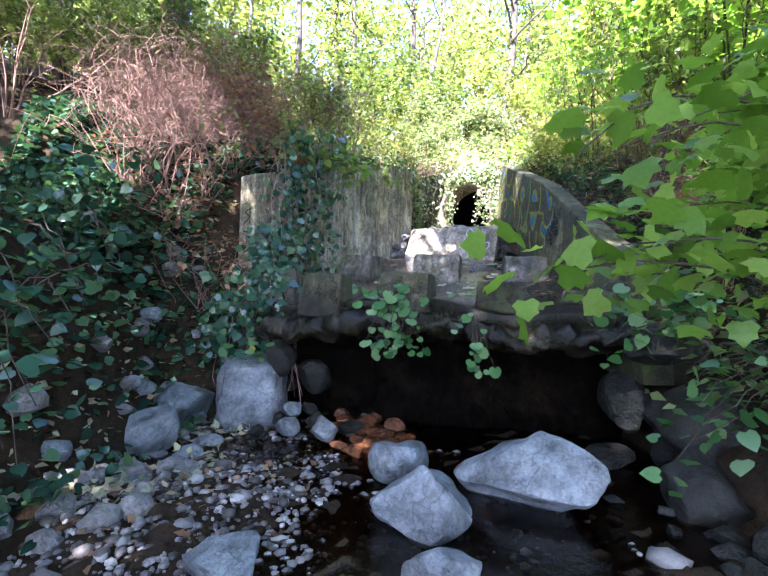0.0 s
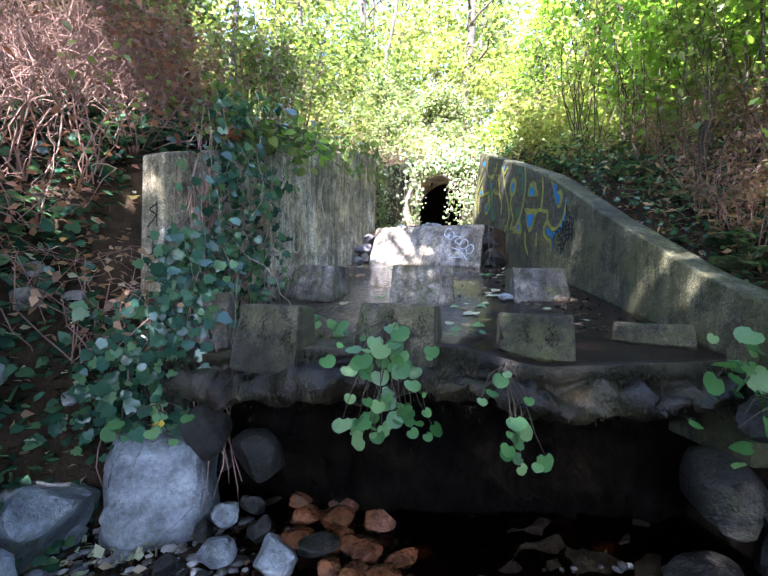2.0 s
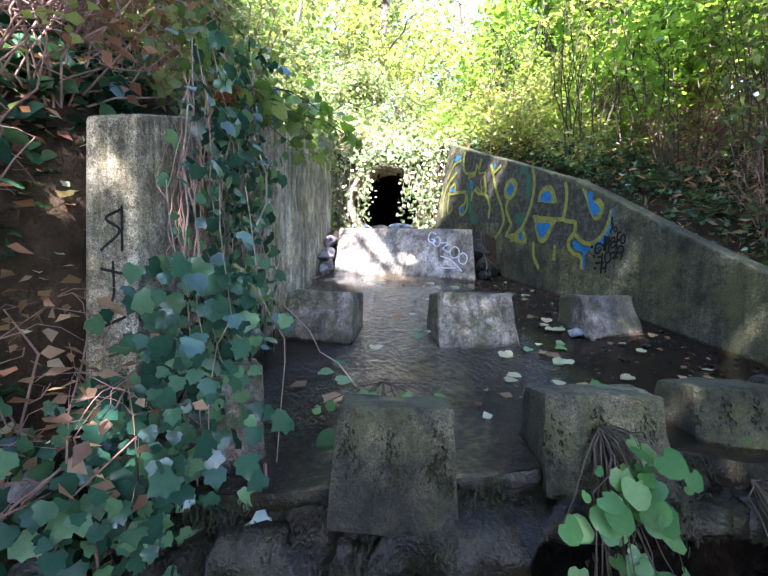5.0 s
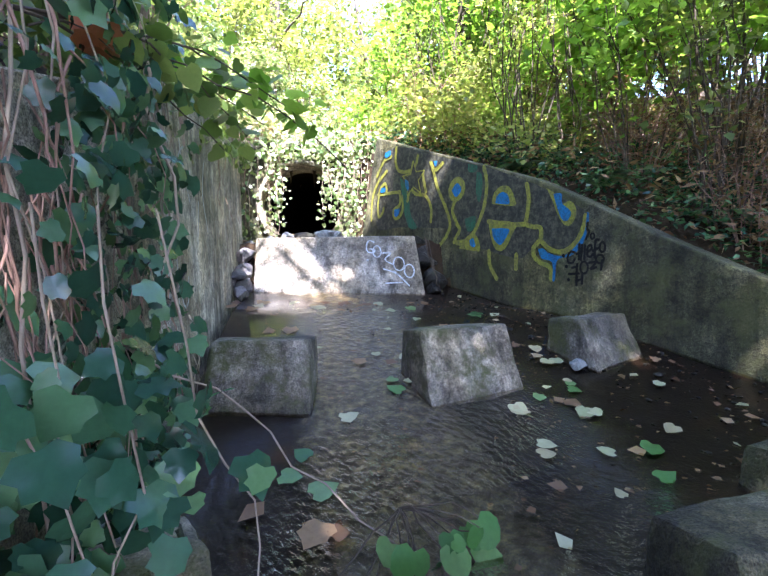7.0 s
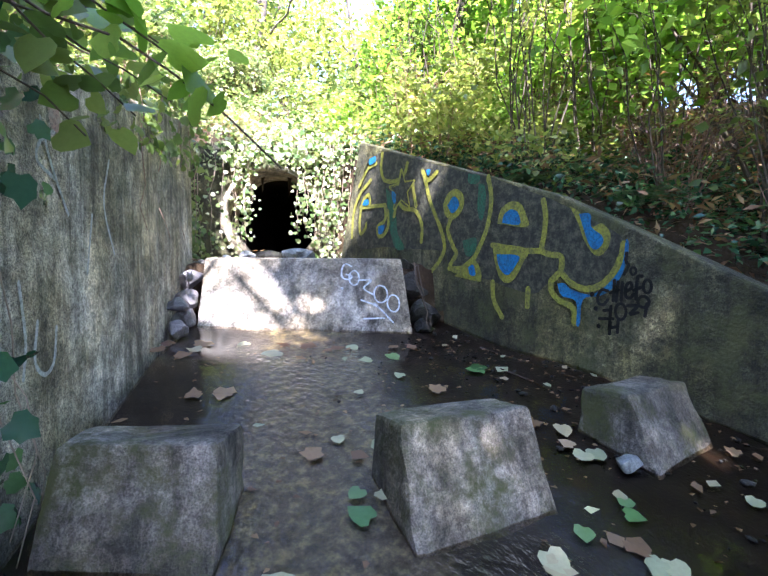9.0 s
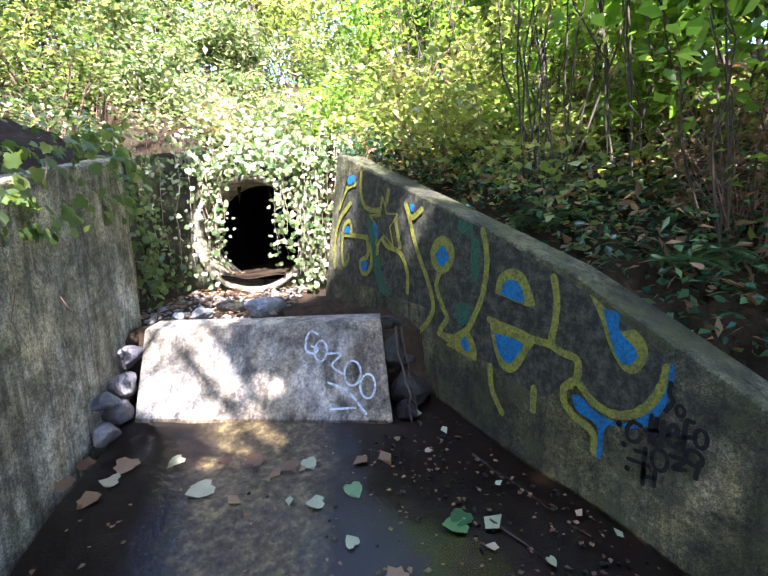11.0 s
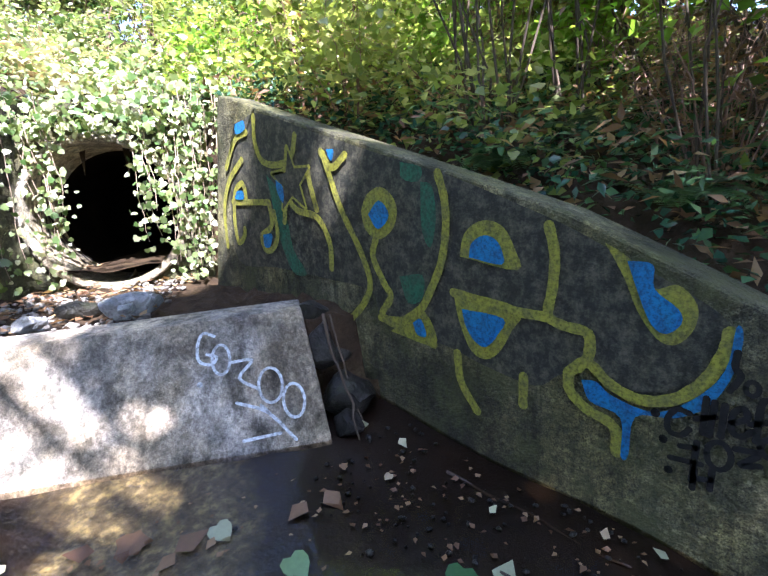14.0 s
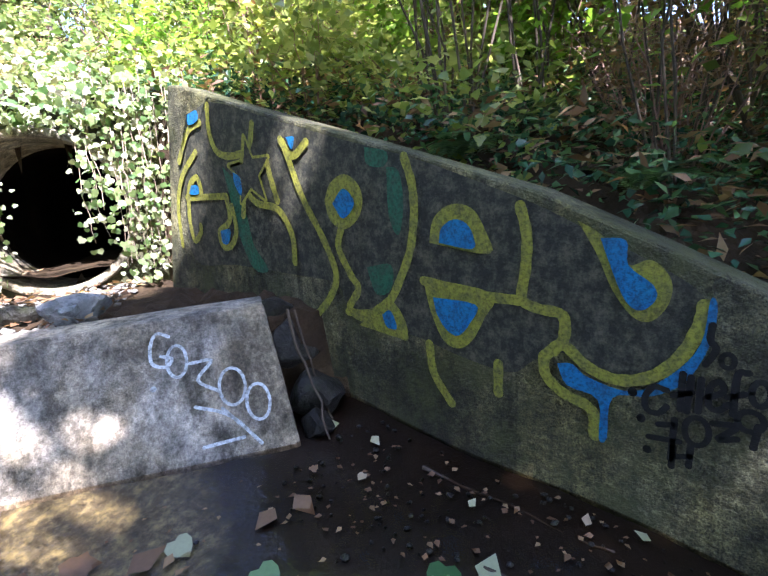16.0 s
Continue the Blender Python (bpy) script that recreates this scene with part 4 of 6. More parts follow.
stone("boulder", (0.36, 2.32, 0.08), (0.66, 0.62, 0.50), ROCK, "pale angular grey boulder with cracked top", seed=25, turn=15)
stone("boulder", (0.22, 2.98, 0.06), (0.46, 0.44, 0.40), ROCK, "small rounded bluish boulder with green algae", seed=33, turn=40, facets=-1)
stone("boulder", (-0.68, 1.78, 0.0), (0.46, 0.40, 0.30), ROCK, "pale bluish boulder in the gravel", seed=36)
stone("boulder", (0.42, 1.72, 0.0), (0.46, 0.40, 0.28), ROCK, "pinkish pale boulder in the gravel", seed=41)
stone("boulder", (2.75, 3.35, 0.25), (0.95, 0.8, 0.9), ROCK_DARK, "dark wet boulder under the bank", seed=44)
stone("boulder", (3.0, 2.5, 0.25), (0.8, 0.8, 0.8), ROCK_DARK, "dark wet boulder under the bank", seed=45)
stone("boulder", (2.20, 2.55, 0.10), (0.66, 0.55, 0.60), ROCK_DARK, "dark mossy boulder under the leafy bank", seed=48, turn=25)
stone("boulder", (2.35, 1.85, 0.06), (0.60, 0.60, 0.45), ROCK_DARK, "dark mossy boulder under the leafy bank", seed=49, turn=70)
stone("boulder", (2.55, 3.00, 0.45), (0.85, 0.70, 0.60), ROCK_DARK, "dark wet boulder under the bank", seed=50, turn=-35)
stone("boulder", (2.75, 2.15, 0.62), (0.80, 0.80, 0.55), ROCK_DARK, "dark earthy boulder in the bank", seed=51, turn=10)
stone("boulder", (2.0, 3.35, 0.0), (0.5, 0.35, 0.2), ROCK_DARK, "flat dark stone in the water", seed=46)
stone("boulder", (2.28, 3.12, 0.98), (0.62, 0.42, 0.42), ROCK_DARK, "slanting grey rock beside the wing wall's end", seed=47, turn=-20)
for k, (x, y, z, s) in enumerate(((-0.80, 3.98, 0.14, 0.24), (-0.78, 3.72, 0.06, 0.28), (-0.44, 3.60, 0.07, 0.34), (-0.92, 3.95, 0.05, 0.2), (-0.55, 3.95, 0.05, 0.24), (-0.66, 4.2, 0.08, 0.22), (-0.95, 4.55, 0.25, 0.22), (-1.05, 3.7, 0.0, 0.18))):
    stone("stone", (x, y, z), (s, s * 0.8, s * 0.75), ROCK if k in (0, 1, 2) else ROCK_DARK, "rounded wet creek stone beside the boulder", seed=60 + k, turn=k * 37, group="stones by the boulder", sub=3)
for k, (x, y, z, s) in enumerate(((-0.22, 3.72, 0.06, 0.34), (0.02, 3.52, -0.03, 0.34), (-0.14, 3.42, -0.05, 0.36), (0.08, 3.75, -0.02, 0.3), (-0.35, 3.9, -0.02, 0.34), (-0.10, 3.95, -0.02, 0.34))):
    stone("stone", (x, y, z), (s * 0.9, s * 0.8, s * 0.42), ROCK_RUST if k else ROCK_DARK, "orange-brown rust-stained creek stone", seed=80 + k, turn=k * 53, group="rust-stained stones", sub=3)
for k, (x, y, s) in enumerate(((0.08, 4.5, 0.30), (-0.1, 4.2, 0.34), (0.2, 4.15, 0.30), (-0.02, 4.4, 0.36), (-0.35, 4.5, 0.30), (0.15, 4.75, 0.32), (-0.3, 4.25, 0.26), (0.0, 3.9, 0.26), (0.18, 3.55, 0.30), (0.06, 3.35, 0.28), (-0.28, 3.5, 0.22), (0.30, 3.70, 0.26), (-0.12, 3.65, 0.24))):
    stone("stone", (x, y, -0.03), (s, s * 0.8, s * 0.4), ROCK_RUST, "orange-brown rust-stained creek stone", seed=290 + k, turn=k * 67, group="rust-stained stones", sub=3)
for k, (x, y, z, s) in enumerate(((-1.75, 4.75, 0.55, 0.4), (-2.05, 4.55, 0.5, 0.45), (-1.55, 4.62, 0.45, 0.34), (-2.3, 4.2, 0.45, 0.4), (-1.95, 4.95, 0.85, 0.4), (-2.35, 4.75, 0.85, 0.42), (-1.7, 4.45, 0.3, 0.3), (-1.45, 4.5, 0.3, 0.24), (-2.2, 3.8, 0.3, 0.3))):
    stone("stone", (x, y, z), (s, s * 0.8, s * 0.6), ROCK if k % 2 else GRAVEL, "angular grey stone tumbled below the bank", seed=100 + k, turn=k * 71, group="stones below the left bank", sub=3)
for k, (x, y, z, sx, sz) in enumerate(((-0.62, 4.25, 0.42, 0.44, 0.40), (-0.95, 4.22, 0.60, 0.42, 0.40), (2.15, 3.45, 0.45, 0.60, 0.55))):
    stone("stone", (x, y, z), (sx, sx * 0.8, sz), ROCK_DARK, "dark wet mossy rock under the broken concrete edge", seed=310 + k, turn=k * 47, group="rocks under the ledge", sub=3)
# added dark stones stand in for the shade of the gap here
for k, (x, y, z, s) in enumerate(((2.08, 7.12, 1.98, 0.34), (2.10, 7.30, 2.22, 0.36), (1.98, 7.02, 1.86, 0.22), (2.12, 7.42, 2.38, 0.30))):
    stone("stone", (x, y, z), (s, s, s * 0.8), ROCK_DARK, "dark stone added to darken the gap between slab and mural wall", seed=330 + k, turn=k * 61, group="stones jammed by the mural wall", sub=3)
rg = random.Random(17)
for k in range(58):
    x, y, s = rg.uniform(-2.3, -1.35), rg.uniform(1.8, 4.6), rg.uniform(0.12, 0.34)
    stone("stone", (x, y, float(land(x, y)) + s * 0.15), (s, s * 0.8, s * 0.65), GRAVEL if k % 3 else ROCK, "grey stone at the foot of the earth bank", seed=160 + k, turn=k * 41, group="stones at the foot of the bank", sub=2)
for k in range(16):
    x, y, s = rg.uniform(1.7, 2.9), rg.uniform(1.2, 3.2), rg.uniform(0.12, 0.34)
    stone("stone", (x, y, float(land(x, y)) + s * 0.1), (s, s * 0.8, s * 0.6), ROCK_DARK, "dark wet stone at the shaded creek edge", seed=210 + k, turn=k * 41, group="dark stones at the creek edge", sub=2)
# stones lodged beside the slab
for k, (x, y, z, s) in enumerate(((0.30, 7.98, 1.98, 0.22), (0.22, 7.82, 1.90, 0.2), (0.36, 8.10, 2.12, 0.24), (0.42, 8.22, 2.28, 0.24), (0.24, 7.92, 2.08, 0.18))):
    stone("stone", (x, y, z), (s * 1.1, s * 0.9, s * 0.8), SPLIT, "dark grey broken stone wedged between slab and wall", seed=130 + k, turn=k * 50, group="stones wedged by the slab", sub=3)
for k, (x, y, z, s) in enumerate(((1.22, 8.45, 2.50, 0.30), (1.42, 8.28, 2.50, 0.42), (1.55, 8.55, 2.46, 0.2), (0.95, 8.35, 2.5, 0.22), (1.35, 8.05, 2.52, 0.16), (0.8, 8.5, 2.47, 0.2))):
    stone("stone", (x, y, z), (s, s * 0.6, s * 0.45), ROCK if k != 0 else ROCK_DARK, "flat grey stone lying before the culvert", seed=140 + k, turn=-30 + k * 20, group="stones before the culvert", sub=3)
stone("stone", (1.46, 5.08, 1.50), (0.17, 0.13, 0.09), ROCK, "smooth pale stone lying on the wet apron", seed=150, sub=3)


def pebbles(name, n, where, size, mat, label, seed):
    """Loose gravel in one mesh."""
    rg = np.random.default_rng(seed)
    bm = bmesh.new()
    bmesh.ops.create_icosphere(bm, subdivisions=1, radius=0.5)
    base = np.array([v.co[:] for v in bm.verts])
    tris = np.array([[v.index for v in f.verts] for f in bm.faces])
    bm.free()
    at = where(rg, n)
    s = rg.lognormal(math.log(size), 0.45, n)
    v = base[None] * (1 + rg.normal(0, 0.12, (n, len(base), 1)))
    v = v * (s[:, None] * rg.uniform(0.55, 1.1, (n, 3)) * np.array((1, 1, 0.65)))[:, None, :]
    a = rg.uniform(0, 6.28, n)
    c, d = np.cos(a)[:, None], np.sin(a)[:, None]
    v = np.stack([v[..., 0] * c - v[..., 1] * d, v[..., 0] * d + v[..., 1] * c, v[..., 2]], -1) + at[:, None, :]
    f = (tris[None] + (np.arange(n) * len(base))[:, None, None]).reshape(-1, 3)
    ob = tri_mesh(name, v.reshape(-1, 3), f, mat, smooth=True)
    return tagged(ob, label, "gravel", kind="stuff")


def gravel_island(nt):
    per = nt.nodes.new("ShaderNodeNewGeometry").outputs["Random Per Island"]
    col = ramp(nt, per, ((0.0, (0.03, 0.027, 0.023)), (0.4, (0.14, 0.125, 0.115)), (0.8, (0.28, 0.26, 0.24)), (1.0, (0.50, 0.47, 0.43))))
    n = noise_of(nt, 50, 3)
    return principled(nt, mix(nt, 0.4, col, ramp(nt, n, ((0.3, (0.4, 0.4, 0.4)), (0.7, (1.1, 1.1, 1.1)))), "MULTIPLY"), 0.5, bump_of(nt, n, 0.3, 0.01))


PEBBLE = material("pebble", gravel_island)


def on_land(x0, x1, y0, y1, lift=0.0):
    def where(rg, n):
        x, y = rg.uniform(x0, x1, n), rg.uniform(y0, y1, n)
        return np.stack([x, y, land(x, y) + lift], -1)
    return where


pebbles("gravel", 2600, on_land(-1.75, -0.2, 0.2, 3.4, 0.01), 0.045, PEBBLE, "mixed grey and tan gravel on the creek bar", 1)
pebbles("gravel", 600, on_land(-0.3, 1.7, 0.2, 3.6, 0.0), 0.055, PEBBLE, "wet gravel on the creek bed", 2)
pebbles("gravel", 700, on_land(-1.8, 0.4, 3.3, 4.3, 0.01), 0.05, PEBBLE, "dark gravel below the ledge", 3)


# ---------------------------------------------------------------- plants
# spots to keep sunlit by leaving out leaves towards the sun: place and width
GAPS = ((0.70, 8.10, 2.4, 0.54), (0.90, 7.42, 1.95, 0.42), (1.85, 9.4, 3.2, 1.0), (2.3, 8.5, 3.6, 0.55), (2.4, 7.2, 3.3, 0.30), (-1.5, 4.62, 2.45, 0.16),
        (-2.9, 5.2, 2.9, 1.25), (3.2, 12.5, 5.2, 3.0), (-0.5, 12.5, 5.0, 2.4), (6.0, 15.0, 6.5, 2.6), (2.0, 16.5, 7.5, 3.2), (7.0, 9.0, 6.0, 2.5), (5.4, 6.8, 4.2, 2.1), (5.0, 9.6, 4.6, 1.3), (1.1, 8.6, 2.45, 0.45), (4.2, 9.0, 4.6, 1.8), (9.5, 12.5, 7.5, 2.5))
SUNV = np.array(TO_SUN)


OPEN_AT, OPEN_WAYS = np.array((0.3, 4.3, 1.4)), ((np.array((0.04, 0.46, 0.887)), 0.32), (np.array((0.42, 0.38, 0.824)), 0.45))


def shaded(at):
    keep = np.ones(len(at), dtype=bool)
    # cones cleared of leaves so that the apron water mirrors open sky
    rel = at - OPEN_AT
    for way, wide in OPEN_WAYS:
        along = rel @ way
        off = np.linalg.norm(rel - along[:, None] * way, axis=1)
        keep &= (along < 3.5) | (off > wide * along + 0.5)
    for gx_, gy_, gz_, r in GAPS:
        rel = at - np.array((gx_, gy_, gz_))
        along = rel @ SUNV
        off = np.linalg.norm(rel - along[:, None] * SUNV, axis=1)
        keep &= off > r
    return keep


def shrub(place, high, spread, n_stems, n_leaves, size, mat, stem_mat, label, shape=OVAL, name="shrub", group="", seed=0, droop=0.25, low=0.3, thick=0.012, category="shrub", wild=0.02):
    rg = np.random.default_rng(seed + 1000)
    x, y = place
    z = float(land(x, y))
    ob = empty(name, label, category, (x, y, z), group)
    paths, tips = [], []
    for k in range(n_stems):
        a = rg.uniform(0, 6.28)
        r = spread * rg.uniform(0.3, 1.0)
        top = np.array((r * math.cos(a), r * math.sin(a), high * rg.uniform(0.65, 1.0)))
        main = bow((0.08 * math.cos(a), 0.08 * math.sin(a), -0.06), top, 0.12 * high, thick, thick * 0.3, 8, wild * high, rg)
        paths.append(main)
        pts = np.array([p for p, _ in main])
        tips += [pts[i] for i in range(2, 8)]
        for _ in range(4):
            i = rg.integers(3, 8)
            d = rg.normal(0, 1, 3) * np.array((1, 1, 0.5))
            d = d / np.linalg.norm(d) * spread * rg.uniform(0.25, 0.6)
            tw = bow(pts[i], pts[i] + d, 0.05 * high, thick * 0.4, thick * 0.15, 5, 0.012 * high, rg)
            paths.append(tw)
            tips += [np.array(p) for p, _ in tw[1:]] * 2
    for path in paths[::5]:
        v, t = tubes([path], 5)
        tri_mesh("stem", v, t, stem_mat, ob)
    v, t = tubes([q_ for i, q_ in enumerate(paths) if i % 5], 4)
    tri_mesh("twig_work", v, t, stem_mat, ob)["kind"] = "stuff"
    if n_leaves:
        tips = np.array(tips)
        tips = tips[tips[:, 2] > high * low]
        at = tips[rg.integers(0, len(tips), n_leaves)] + rg.normal(0, spread * 0.13, (n_leaves, 3))
        at = at[shaded(at + np.array((x, y, z))) | (y > 10.5) | (x > 2.9)]
        n_leaves = len(at)
        leaves("leaves", at, scatter_dirs(n_leaves, droop, rg), up_faces(n_leaves, 0.45, rg), rg.uniform(0.6, 1.25, n_leaves) * size, shape, mat, ob)
    return ob


def tree(place, high, r, lean, crown_from, n_leaves, label, mat, size=0.14, seed=0, spread=3.0, keep=None):
    rg = np.random.default_rng(seed + 5000)
    x, y = place
    z = float(land(x, y))
    ob = empty("tree", label, "tree", (x, y, z))
    top = np.array((lean[0], lean[1], high))
    trunk = bow((0, 0, -0.3), top, 0.0, r, r * 0.35, 12, 0.05, rg)
    v, t = tubes([trunk], 10)
    tri_mesh("trunk", v, t, BARK, ob, smooth=True)
    pts = np.array([p for p, _ in trunk])
    limbs, tips = [], []
    for k in range(16):
        f = rg.uniform(crown_from, 1.0)
        p = pts[0] + (top - pts[0]) * f
        a = rg.uniform(0, 6.28)
        d = np.array((math.cos(a), math.sin(a), rg.uniform(0.1, 0.6))) * spread * rg.uniform(0.5, 1.0)
        lb = bow(p, p + d, 0.3, r * 0.28, r * 0.06, 7, 0.08, rg)
        limbs.append(lb)
        tips += [np.array(q) for q, _ in lb[2:]]
    if math.hypot(x - 1, y - 6) < 17:
        for lb in limbs:
            v, t = tubes([lb], 5)
            tri_mesh("limb", v, t, BARK, ob)
    else:
        v, t = tubes(limbs, 5)
        tri_mesh("limb_work", v, t, BARK, ob)["kind"] = "stuff"
    if n_leaves:
        tips = np.array(tips)
        at = tips[rg.integers(0, len(tips), n_leaves)] + rg.normal(0, spread * 0.22, (n_leaves, 3))
        if keep is not None:
            at = at[keep(at + np.array((x, y, z)))]
        n = len(at)
        leaves("crown", at, scatter_dirs(n, 0.3, rg), up_faces(n, 0.5, rg), rg.uniform(0.6, 1.3, n) * size, OVAL, mat, ob)
    return ob


# tall trees, mostly out of view, added so their crowns shade the creek
for k, (x, y, h) in enumerate(((-3.2, -5.0, 11), (-3.6, -8.5, 11), (3.8, -6.0, 10.5), (3.4, -9.5, 11), (-3.4, -1.6, 10.5), (4.2, -4.0, 11.5), (-6.5, -3.0, 11), (-5.5, 1.5, 10.5), (-7.0, 4.5, 11.5), (-4.2, -6.0, 10), (-8.5, 0.5, 12), (4.6, -2.5, 10.5), (5.2, 1.6, 10), (3.5, 0.4, 9.5), (-3.4, 6.5, 11), (7.5, 5.5, 11), (-3.6, 2.6, 11))):
    tree((x, y), h, 0.17, (1.2 if x < 0 else -1.2, 0.6), 0.5, 4100, "tall broadleaf tree added for the shade of its wide crown over the creek", GREEN, 0.24, 200 + k, 4.2, shaded)



# unseen tree added on the earth bank; leaning crown keeps sun off wall
tree((-4.6, -0.8), 10.0, 0.18, (3.4, 1.4), 0.55, 4600, "added unseen tree leaning over the creek to keep sun off the wall", GREEN, 0.24, 260, 3.6, shaded)


def leaf_pieces(at, way, face, size, shape, mat, parent, name="leaf"):
    """Single leaves, each an object of its own on one mesh."""
    at, way, face = np.asarray(at, float), unit(np.asarray(way, float)), np.asarray(face, float)
    mesh = bpy.data.meshes.new(name)
    mesh.from_pydata([tuple(v) for v in shape[0]], [], [tuple(int(i) for i in f) for f in shape[1]])
    mesh.materials.append(mat)
    mesh.polygons.foreach_set("use_smooth", np.ones(len(mesh.polygons), dtype=bool))
    across = unit(np.cross(way, face))
    out = np.cross(across, way)
    for p, a, w, o, s in zip(at, across, way, out, size):
        ob = new(name, mesh)
        ob.parent = parent
        ob.matrix_basis = Matrix(((a[0] * s, w[0] * s, o[0] * s, p[0]), (a[1] * s, w[1] * s, o[1] * s, p[1]), (a[2] * s, w[2] * s, o[2] * s, p[2]), (0, 0, 0, 1)))


def free(x, y):
    return not (-4.5 < x < 4.8 and y < 13.2)


# forest all round
rg = np.random.default_rng(3)
spots = []
while len(spots) < 96:
    x, y = rg.uniform(-22, 26), rg.uniform(-10, 38)
    if free(x, y) and all((x - a) ** 2 + (y - b) ** 2 > 2.6 for a, b in spots):
        spots.append((x, y))
for k, (x, y) in enumerate(spots):
    far = math.hypot(x, y - 6)
    tree((x, y), rg.uniform(9, 15), rg.uniform(0.07, 0.2), (rg.normal(0, 0.8), rg.normal(0, 0.8)), 0.15, 1300 if y > 13 and abs(x - 2.5) < 7 else 2200, "slender leafy forest tree on the slope", LIME if k % 3 else GREEN, 0.20 + 0.004 * far, 300 + k, 2.7, shaded)
spots = []
while len(spots) < 90:
    x, y = rg.uniform(-18, 22), rg.uniform(-6, 30)
    if free(x, y):
        spots.append((x, y))
for k, (x, y) in enumerate(spots):
    shrub((x, y), rg.uniform(2.0, 4.5), rg.uniform(1.0, 1.9), 6, 900, 0.17, LIME if k % 3 else GREEN, STEM, "tall leafy undergrowth between the forest trees", group="forest undergrowth", seed=400 + k, low=0.1)

# undergrowth of the bank behind the pipe
for k in range(44):
    x, y = rg.uniform(-4, 8), rg.uniform(10.9, 16)
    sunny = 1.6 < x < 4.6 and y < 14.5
    # the middle of the bank gets leaves with sunlight in their colour
    shrub((x, y), rg.uniform(0.8, 2.0) * (0.3 if sunny else 1), rg.uniform(0.6, 1.1), 6, 900, 0.10, SUN_PAINTED if 0.5 < x < 6 else LIME, TWIG, "lime-green leafy undergrowth on the sunny bank", group="undergrowth behind the culvert", seed=k, low=0.1)
# bank behind the mural wall
for k in range(26):
    x, y = rg.uniform(3.0, 7.5), rg.uniform(2.2, 10.8)
    shrub((x, y), rg.uniform(1.2, 2.6), rg.uniform(0.6, 1.1), 4, 420, 0.10, MAPLE if k % 3 else GREEN, STEM, "leafy shrub with thin bare stems on the shaded bank", group="shrubs on the shaded bank", seed=100 + k, low=0.15, thick=0.008)
for k in range(30):
    x, y = rg.uniform(2.75, 6.5), rg.uniform(2.6, 9.5)
    shrub((x, y), rg.uniform(0.5, 1.5), rg.uniform(0.3, 0.7), 12, 260, 0.07, DRY, TWIG, "withered brown undergrowth on the shaded bank", group="withered undergrowth", seed=500 + k, low=0.1, thick=0.005, shape=LONG)
for k in range(14):
    x, y = rg.uniform(4.2, 8.5), rg.uniform(2.5, 9.5)
    shrub((x, y), rg.uniform(2.6, 3.8), rg.uniform(1.0, 1.6), 6, 520, 0.14, MAPLE, STEM, "tall arching shrub with lobed lime leaves", group="tall shrubs on the shaded bank", seed=540 + k, low=0.5, shape=LOBED, droop=0.15)
for k, (x, y, h) in enumerate(((4.3, 5.2, 4.2), (5.2, 7.6, 4.8), (4.6, 3.4, 4.0), (6.2, 10.2, 5.0), (6.6, 5.6, 5.2), (4.0, 8.8, 4.0))):
    shrub((x, y), h, 1.5, 7, 620, 0.15, MAPLE, STEM, "young maple with broad lime leaves on the shaded bank", group="young maples on the bank", seed=580 + k, low=0.42, shape=LOBED, droop=0.12, thick=0.018)
for k in range(26):
    x, y = rg.uniform(3.2, 7.0), rg.uniform(2.4, 9.8)
    shrub((x, y), rg.uniform(1.6, 3.2), rg.uniform(0.25, 0.7), 7, 420, 0.07, MAPLE if k % 2 else LIME, STEM, "thicket of thin dark bare stems on the shaded bank", group="bare-stemmed thicket", seed=630 + k, low=0.3, thick=0.009, wild=0.03)
# bank behind the grey wall
for k in range(26):
    x, y = rg.uniform(-7.5, -2.4), rg.uniform(4.8, 12.5)
    shrub((x, y), rg.uniform(1.0, 2.4), rg.uniform(0.6, 1.1), 6, 900, 0.085, LIME if k % 2 else GREEN, TWIG, "leafy shrub with brown twigs on the earth bank", group="shrubs on the earth bank", seed=200 + k, low=0.25)
for k in range(12):
    x, y = rg.uniform(-2.0, 1.0), rg.uniform(7.4, 12.0)
    if x < -1.9 + 0.533 * (y - 4.5):
        shrub((x, y), rg.uniform(0.8, 1.6), rg.uniform(0.5, 0.9), 10, 700, 0.08, GREEN if k % 2 else LIME, TWIG, "leafy shrub crowding the top of the grey wall", group="shrubs over the grey wall", seed=240 + k, low=0.1)
for k in range(15):
    x, y = rg.uniform(-3.4, -1.75), rg.uniform(4.6, 6.6)
    shrub((x, y), rg.uniform(0.6, 1.2), rg.uniform(0.6, 1.1), 24, 300, 0.075, RUST_LEAF if k % 2 else DRY, TWIG, "tangle of dry reddish-brown twigs beside the wing wall", group="dry twigs", seed=260 + k, thick=0.008, wild=0.11, low=0.05)


rg = np.random.default_rng(1260)
for k in range(16):
    x, y = rg.uniform(-3.0, -1.75), rg.uniform(4.3, 5.9)
    shrub((x, y), rg.uniform(0.5, 1.3), rg.uniform(0.5, 0.9), 20, 300, 0.07, (RUST_LEAF, LIME, DRY)[k % 3], TWIG, "tangle of dry reddish-brown twigs beside the wing wall", group="dry twigs", seed=1260 + k, thick=0.006, wild=0.12, low=0.05)
